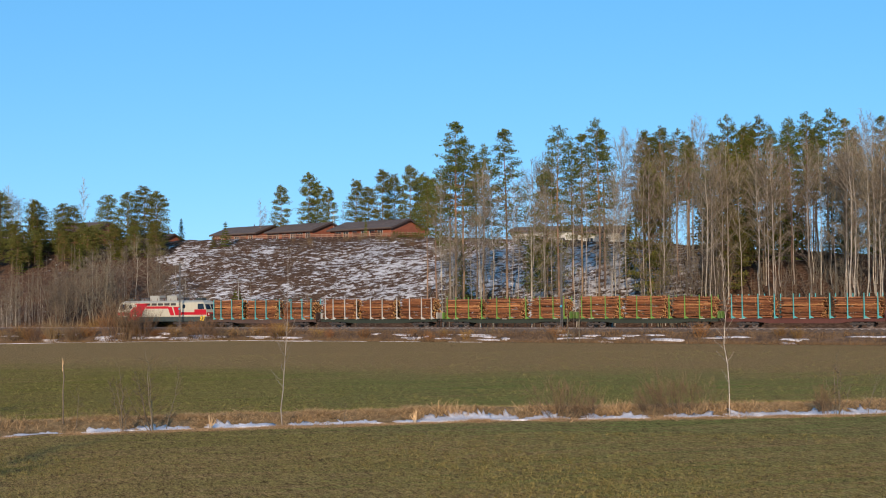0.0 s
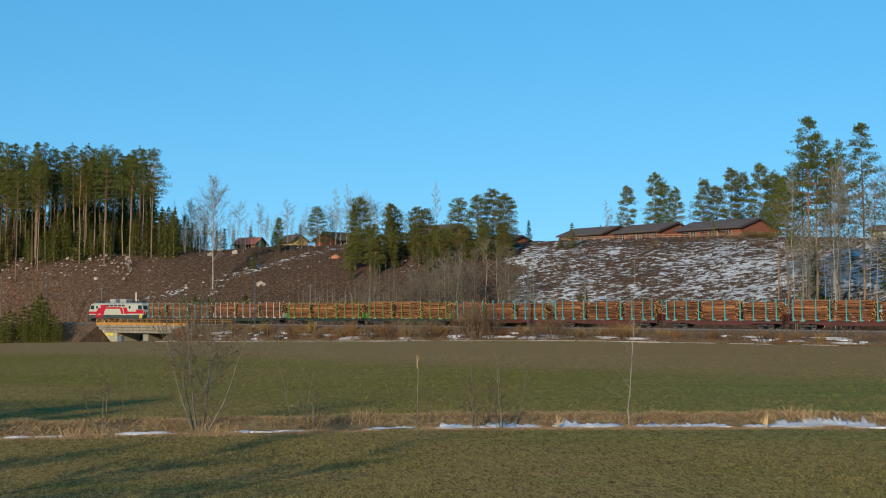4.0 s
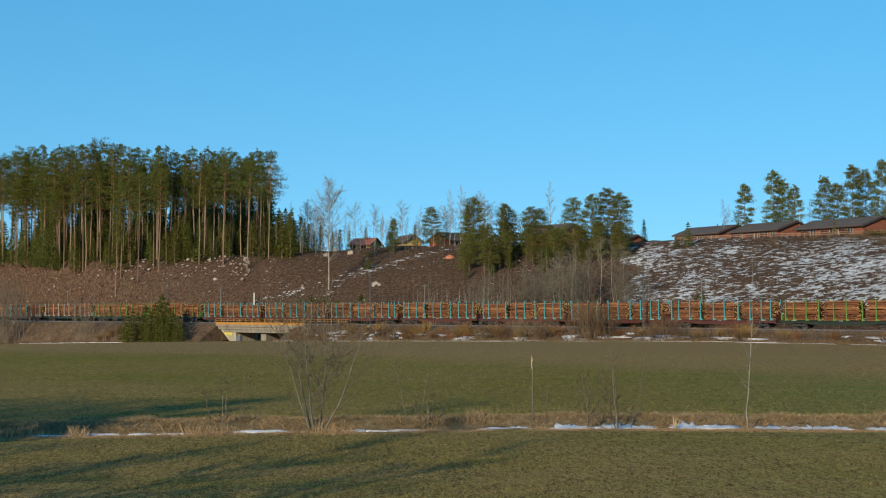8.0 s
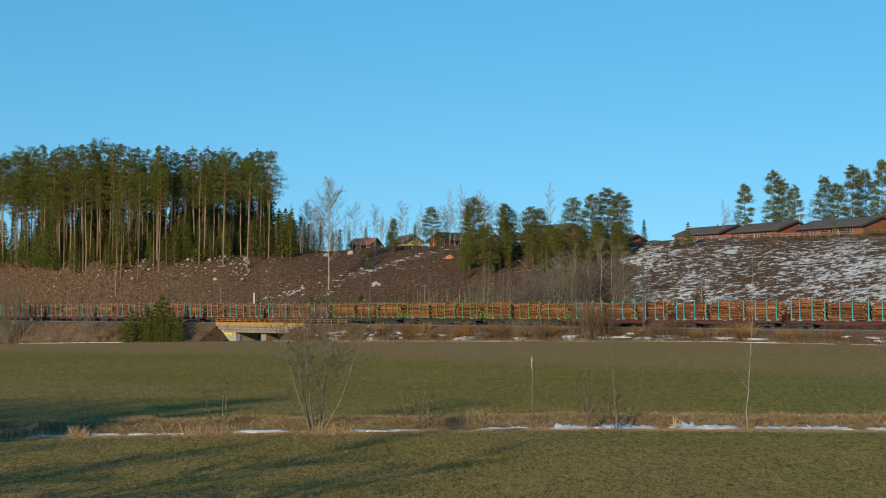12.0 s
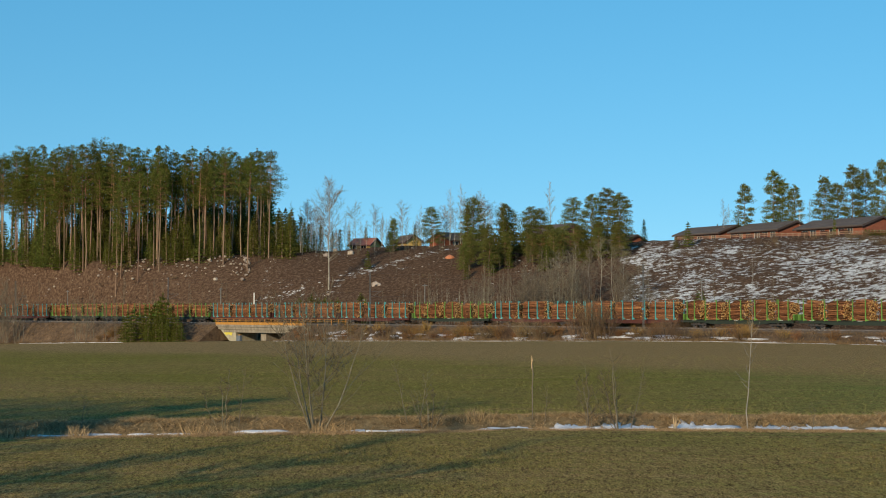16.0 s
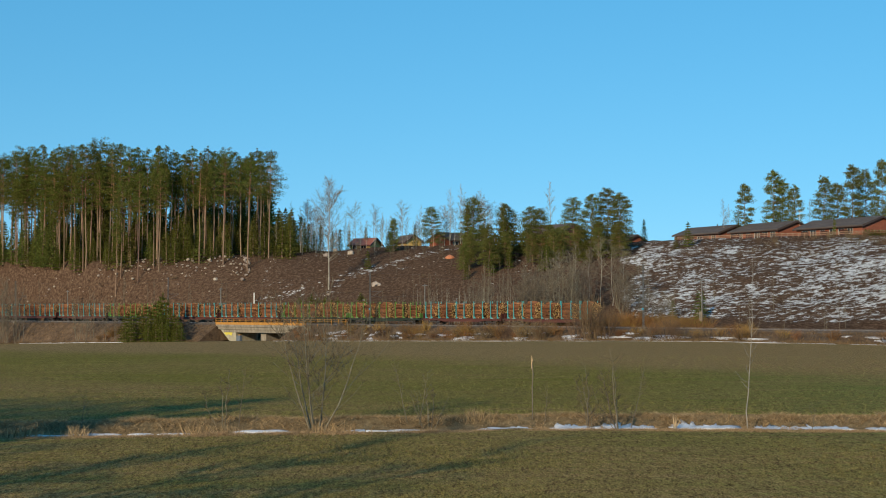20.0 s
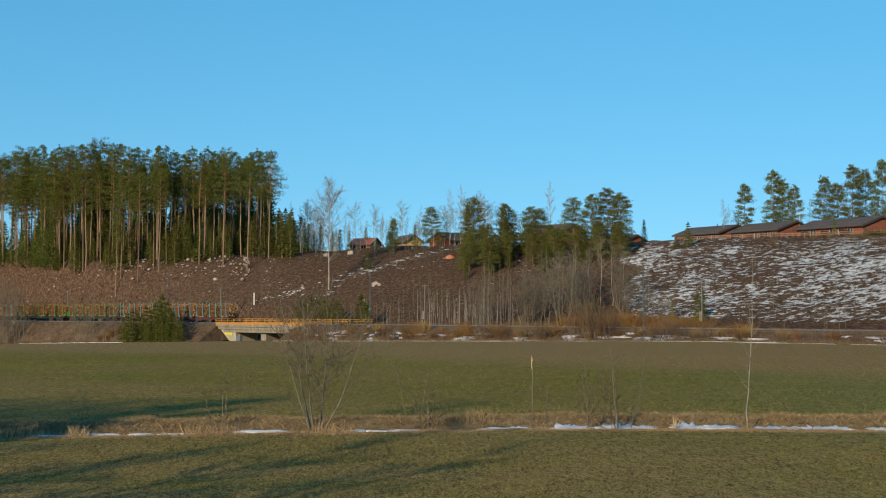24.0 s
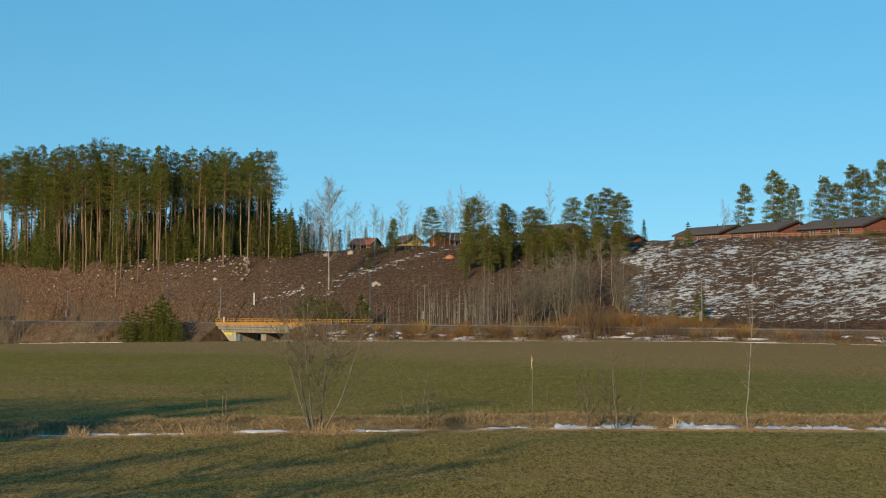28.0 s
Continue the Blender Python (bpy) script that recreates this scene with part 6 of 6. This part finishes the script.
def at_tall(rnd):
    az, w = rnd.choice(((-18.0, 0.5), (-17.3, 0.35), (-14.9, 0.12), (-10.1, 0.2), (-4.6, 0.3), (1.5, 0.15), (26.8, 0.4), (22.0, 0.3), (30.8, 0.3), (36.6, 0.4)))
    x, y = polar(az + rnd.gauss(0, w * 2.2), 60.5)
    return x, ditch(x) + rnd.gauss(-0.6 if az < 0 else 1.6, 0.3), 1.0


def at_far_field(rnd):
    r = 66 + 85 * rnd.random() ** 1.6
    x, y = polar(rnd.uniform(-20, 40), r)
    return x, max(y, ditch(x) + 3.4 + rnd.random()), 1.0


def at_field(rnd):
    r = 36 + 22 * rnd.random() ** 1.3
    az = rnd.uniform(-21, 41)
    x, y = polar(az, r)
    if y > ditch(x) - 2:
        y = ditch(x) - 2 - rnd.random() * 18
    return x, y, 1.0


make_grass("ditch_grass", "pale dead grass along the ditch", 22000, at_bank, 0.17, M_STRAW, 1.5)
make_grass("fringe_grass", "matted orange-brown grass at the near edge of the ditch", 14000, at_fringe, 0.2, M_STRAW, 1.4, seed=12)
make_grass("ditch_straw", "thin straw poking through the snow in the ditch", 5200, at_snow, 0.2, M_STRAW, 1.0, seed=13)
make_grass("verge_grass", "dry yellowish grass along the field edge", 9000, at_edge, 0.5, M_STRAW_DARK, 0.8, seed=4)
make_grass("bank_grass", "dry brown grass on the railway embankment", 12000, at_embankment, 0.5, M_STRAW_DARK, 0.7, seed=16, on_bank=True)
make_grass("heath_scrub", "brown heather and brash on the cleared slope", 36000, at_slope, 0.3, M_HEATH, 1.0, seed=15)
make_grass("crop_grass", "short green crop blades over brown soil", 42000, at_field, 0.09, M_CROP, 0.9, 0.8, seed=6)
make_grass("far_crop_grass", "tufts of young crop on the far field", 26000, at_far_field, 0.14, M_CROP, 0.9, 0.8, seed=7)
make_grass("tall_grass", "tall pale dry grass standing at the ditch", 520, at_tall, 0.5, M_STRAW, 0.5, seed=8)


def make_stub(h, label):
    t = thing("broken_stub", label, "stump")
    sh = Shape()
    rnd = random.Random(int(h * 100))
    pts = [Vector((rnd.gauss(0, 0.007) * i, rnd.gauss(0, 0.007) * i, -0.3 + (h + 0.3) * i / 5)) for i in range(6)]
    sh.tube(pts, [0.034 - 0.002 * i for i in range(6)], 7, caps=True)
    part("stem", sh, M_SALLOW, t)
    sh = Shape()
    sh.tube([pts[-1] - Vector((0, 0, 0.35)), pts[-1] - Vector((0, 0, 0.1))], [0.03, 0.026], 6, caps=True)
    for k in range(3):
        a = 6.28 * k / 3
        b = pts[-1] + Vector((math.cos(a) * 0.012, math.sin(a) * 0.012, -0.15))
        sh.twig(b, b + Vector((math.cos(a) * 0.04, math.sin(a) * 0.04, 0.2 + 0.25 * rnd.random())), 0.022, 0.005)
    part("splinter", sh, M_TIMBER, t, "pale splintered break")
    return t


def stand(ob, az, r, turn=0.0):
    x, y = polar(az, r * 0.939) if r < 100 else spot(az, r)
    ob.matrix_basis = pose(x, y, ground(x, y), 0, 0, turn)


def make_stump():
    t = thing("splintered_stump", "freshly splintered pale stump in the ditch", "stump", "splintered stumps")
    sh = Shape()
    rnd = random.Random(8)
    sh.tube([(0, 0, -0.2), (0, 0, 0.25)], [0.1, 0.08], 8, caps=True)
    part("stem", sh, M_ASPEN, t)
    sh = Shape()
    for k in range(7):
        a = 6.28 * k / 7
        sh.twig((math.cos(a) * 0.05, math.sin(a) * 0.05, 0.15), (math.cos(a) * 0.25 * rnd.random(), math.sin(a) * 0.2, 0.35 + 0.35 * rnd.random()), 0.035, 0.008)
    part("splinter", sh, M_TIMBER, t, "pale orange splintered wood")
    return t


stand(make_stub(2.75, "grey broken sapling stub with a pale splintered top"), 3.8, 67.5)
for az, r in ((9.75, 66.5), (18.33, 67.3)):
    stand(make_stump(), az, r, az * 20)

# leafless growth along the ditch
def make_sallow(seed, h, w, stems, label, group=""):
    """Leaning stems that straighten upwards, with fine branching twigs."""
    rnd = random.Random(seed)
    t = thing("sallow_bush", label, "shrub", group)
    for i in range(stems):
        a = rnd.uniform(0, 6.28)
        k = (i + 0.5) / stems
        top = h * (1.02 - 0.45 * k) * rnd.uniform(0.85, 1.05)
        out = w / 2 * k ** 0.8 * rnd.uniform(0.7, 1.1)
        pts = []
        for q in range(8):
            f = q / 7
            pts.append(Vector((math.cos(a) * (0.12 + out * f ** 0.8) + rnd.gauss(0, 0.02 * h * f), math.sin(a) * (0.12 + out * f ** 0.8) + rnd.gauss(0, 0.02 * h * f), -0.2 + (top + 0.2) * f)))
        r = 0.009 + 0.0055 * top * (1 - 0.5 * k)
        sh = Shape()
        sh.tube(pts, [r * (1.02 - q / 7) ** 0.8 + 0.004 for q in range(8)], 6)
        stem = part("stem", sh, M_SALLOW, t)
        fine = Shape()
        for q in range(int(top * 5.5)):
            f = rnd.uniform(0.15, 0.99)
            b = rnd.uniform(0, 6.28)
            d = Vector((math.cos(b), math.sin(b), rnd.uniform(0.3, 1.1))).normalized()
            grow(fine, on_line(pts, f), d, top * rnd.uniform(0.08, 0.2) * (1.2 - f * 0.6), 0.011, 2, rnd, 0.3, 3, 0.0045)
        tagged(part("twig_spray", fine, M_SALLOW_TWIG, stem), kind="stuff")
    return t


bush = make_bare(203, 6.3, 0.08, 5.0, "tall leafless sallow with many upright stems in the ditch", M_SALLOW, "", M_SALLOW_TWIG, "sallow_bush", 3.0, 0.6, 0.2, 0.009, 0.045, 2.5, 0.3, 8)
stand(bush, -5.38, 65)
for az, r, h, w, n in ((6.3, 65.5, 3.4, 2.2, 4), (7.5, 65.2, 3.6, 3.0, 5), (-9.3, 65.5, 2.8, 2.0, 3), (-0.6, 65.5, 2.2, 2.4, 5), (35.9, 73.5, 2.6, 1.6, 4)):
    stand(make_sallow(int(230 + 9 * az), h, w, n, "thin leafless sallow with fine twigs by the ditch", "ditch sallows"), az, r)
for az, r, h, lean in ((-8.6, 65.5, 2.6, 6), (-1.5, 66, 2.8, -12), (-1.0, 66, 2.4, 10), (-0.9, 65.6, 1.6, -8), (7.9, 66, 2.9, 12),
                       (-15.0, 65.5, 1.6, 3), (4.3, 67, 1.8, 4), (35.9, 74, 3.0, 0), (37.0, 73, 2.0, 20), (37.3, 73, 1.8, 28), (15.3, 66, 1.0, 10)):
    b = make_bare(int(300 + az * 10), h, 0.15, 0.9, "thin leafless sapling beside the ditch", M_SALLOW, "ditch saplings", M_SALLOW_TWIG, "sapling", 5.0, 0.42, 0.4, 0.006, 0.05, 5.0)
    x, y = polar(az, r * 0.939)
    b.matrix_basis = pose(x, y, ground(x, y), 0, lean, 0)
for az, r, h, seed in ((12.76, 66.5, 7.6, 401), (31.5, 72.5, 8.0, 402)):
    b = make_bare(seed, h, 0.2, 1.15, "young white-stemmed birch beside the ditch" if seed == 402 else "young pale-stemmed birch beside the ditch", M_BIRCH if seed == 402 else M_ASPEN, "young birches", M_SALLOW_TWIG, "young_birch", 4.5, 0.34, 0.5, 0.006, 0.11, 4.0)
    stand(b, az, r)
for az, r, h, w, n in ((29.6, 72, 2.6, 4.6, 30), (24.6, 70, 2.3, 3.6, 24), (28.3, 71.5, 1.9, 2.4, 20), (35.3, 73.5, 1.7, 1.2, 14), (25.6, 70.5, 1.6, 2.0, 18)):
    b = make_shrub(int(500 + az), h, w, n, "low leafless shrub with reddish-brown twigs by the ditch", M_WILLOW, "ditch shrubs", 3, 3, 0.009, "low_shrub", 0.0048, True)
    stand(b, az, r)

# trees beyond the field's left end, whose shade lies over it
for x, y, h in ((-34.5, 27, 18), (-33.5, 24, 16), (-36.5, 25, 19), (-38, 27, 18.5), (-41, 29, 18), (-40, 24, 19), (-44, 26, 19), (-43, 21, 18), (-47, 23, 20), (-49, 27, 19), (-52, 22, 20), (-55, 26, 19), (-46, 18, 18), (-51, 17, 19), (-36, 20, 16), (-38.5, 18, 17)):
    src, full = SPRUCES[int(h) % 2] if int(x) % 3 == 0 else ASPENS[int(h) % 4]
    placed(src, x, y, ground(x, y), h / full, x * 7, h / full * 1.3)
# unseen birches, added only to darken the left of the near field
shade = random.Random(77)
for k in range(12):
    x, y, h = -44 + 1.8 * k + shade.uniform(-1, 1), (-7, 4, -1)[k % 3] + shade.uniform(-2, 2), shade.uniform(16, 20)
    src, full = BIRCHES[k % 2]
    placed(src, x, y, ground(x, y), h / full, 41 * k, h / full * 1.9)


# ---- boulders, posts and the clay heap on the slope ----
def make_boulder(seed, size):
    rnd = random.Random(seed)
    bm = bmesh.new()
    bmesh.ops.create_icosphere(bm, subdivisions=2, radius=size)
    for v in bm.verts:
        k = 1 + 0.55 * noise.noise(v.co * 1.6 / size + Vector((seed, 0, 0)))
        v.co = Vector((v.co.x * k * 1.2, v.co.y * k, v.co.z * k * 0.8))
    me = bpy.data.meshes.new("boulder")
    bm.to_mesh(me)
    bm.free()
    me.materials.append(M_ROCK)
    return tagged(new("boulder", me), "pale brown granite boulder on the cleared slope", "boulder", "boulders on the slope")


big = make_boulder(1, 1.0)
x, y, z = on_slope(-2.86, 333)
big.matrix_basis = pose(x, y, z + 0.4)
ROCKS = [make_boulder(2 + i, 0.75) for i in range(4)]
spots = []
for _ in range(236):
    az = -8.2 - 5.8 * R.random() ** 1.5 if _ < 200 else R.uniform(-18, -13)
    r = rail_range(az, curve(az, CREST_AZ, CREST_E) * R.triangular(0.66, 1.1, 0.92))
    spots.append((az, r / (0.968 - 0.0024 * az)))
spots += [(R.uniform(-18, -6), R.uniform(348, 392)) for _ in range(36)] + [(R.uniform(-6, 1), R.uniform(330, 376)) for _ in range(24)]
for i, (az, r) in enumerate(spots):
    x, y, z = on_slope(az, r)
    k = 0.3 + 0.55 * R.random() ** 2.5
    m = Matrix.LocRotScale((x, y, z + 0.1 + 0.35 * k), Euler((0, 0, R.uniform(0, 6))), (k, k, k))
    if i < 4:
        ROCKS[i].matrix_basis = m
    else:
        copy_thing(ROCKS[i % 4], m)
for az, r, s in ((-3.95, 364, 1.5), (-5.0, 362, 1.2), (-4.6, 372, 1.0)):
    x, y, z = on_slope(az, r)
    copy_thing(ROCKS[1], Matrix.LocRotScale((x, y, z + 0.3), None, (s, s, s)))


def make_post(h):
    t = thing("marker_post", "plain white marker post on the slope", "post", "marker posts")
    sh = Shape()
    sh.tube([(0, 0, -0.4), (0, 0, h)], [0.15, 0.15], 10, caps=True)
    part("shaft", sh, M_WHITE, t)
    sh = Shape()
    sh.tube([(0, 0, h), (0, 0, h + 0.1)], [0.17, 0.13], 10, caps=True)
    part("cap", sh, M_GREY, t)
    return t


for az, r, h in ((-8.0, 337, 2.7), (-15.3, 372, 2.5), (-9.25, 338, 1.2)):
    stand(make_post(h), az, r)
heap = Shape()
hx, hy, hz = on_slope(0.3, 350)
heap.loft([[(w * (1 + 0.2 * noise.noise((math.cos(a), math.sin(a), z0))) * math.cos(a), w * math.sin(a), z0) for a in [6.2832 * j / 14 for j in range(14)]] for z0, w in ((-0.4, 1.5), (0.2, 1.1), (0.5, 0.6), (0.7, 0.2))])
ob = tagged(new("clay_heap", heap.mesh("clay_heap", grained("orange_clay", (0.36, 0.13, 0.06), (0.5, 0.2, 0.1), 2.0), smooth=True)), "heap of orange clay beside a track", "heap")
ob.location = (hx, hy, hz)

away(PALE + UNDER + GOLD + BROAD + PINES + SLIM + HILL_PINES + SPRUCES + YOUNG + ASPENS + BIRCHES + SAPLINGS + ALDERS + WILLOWS + SCRUB)

motions()
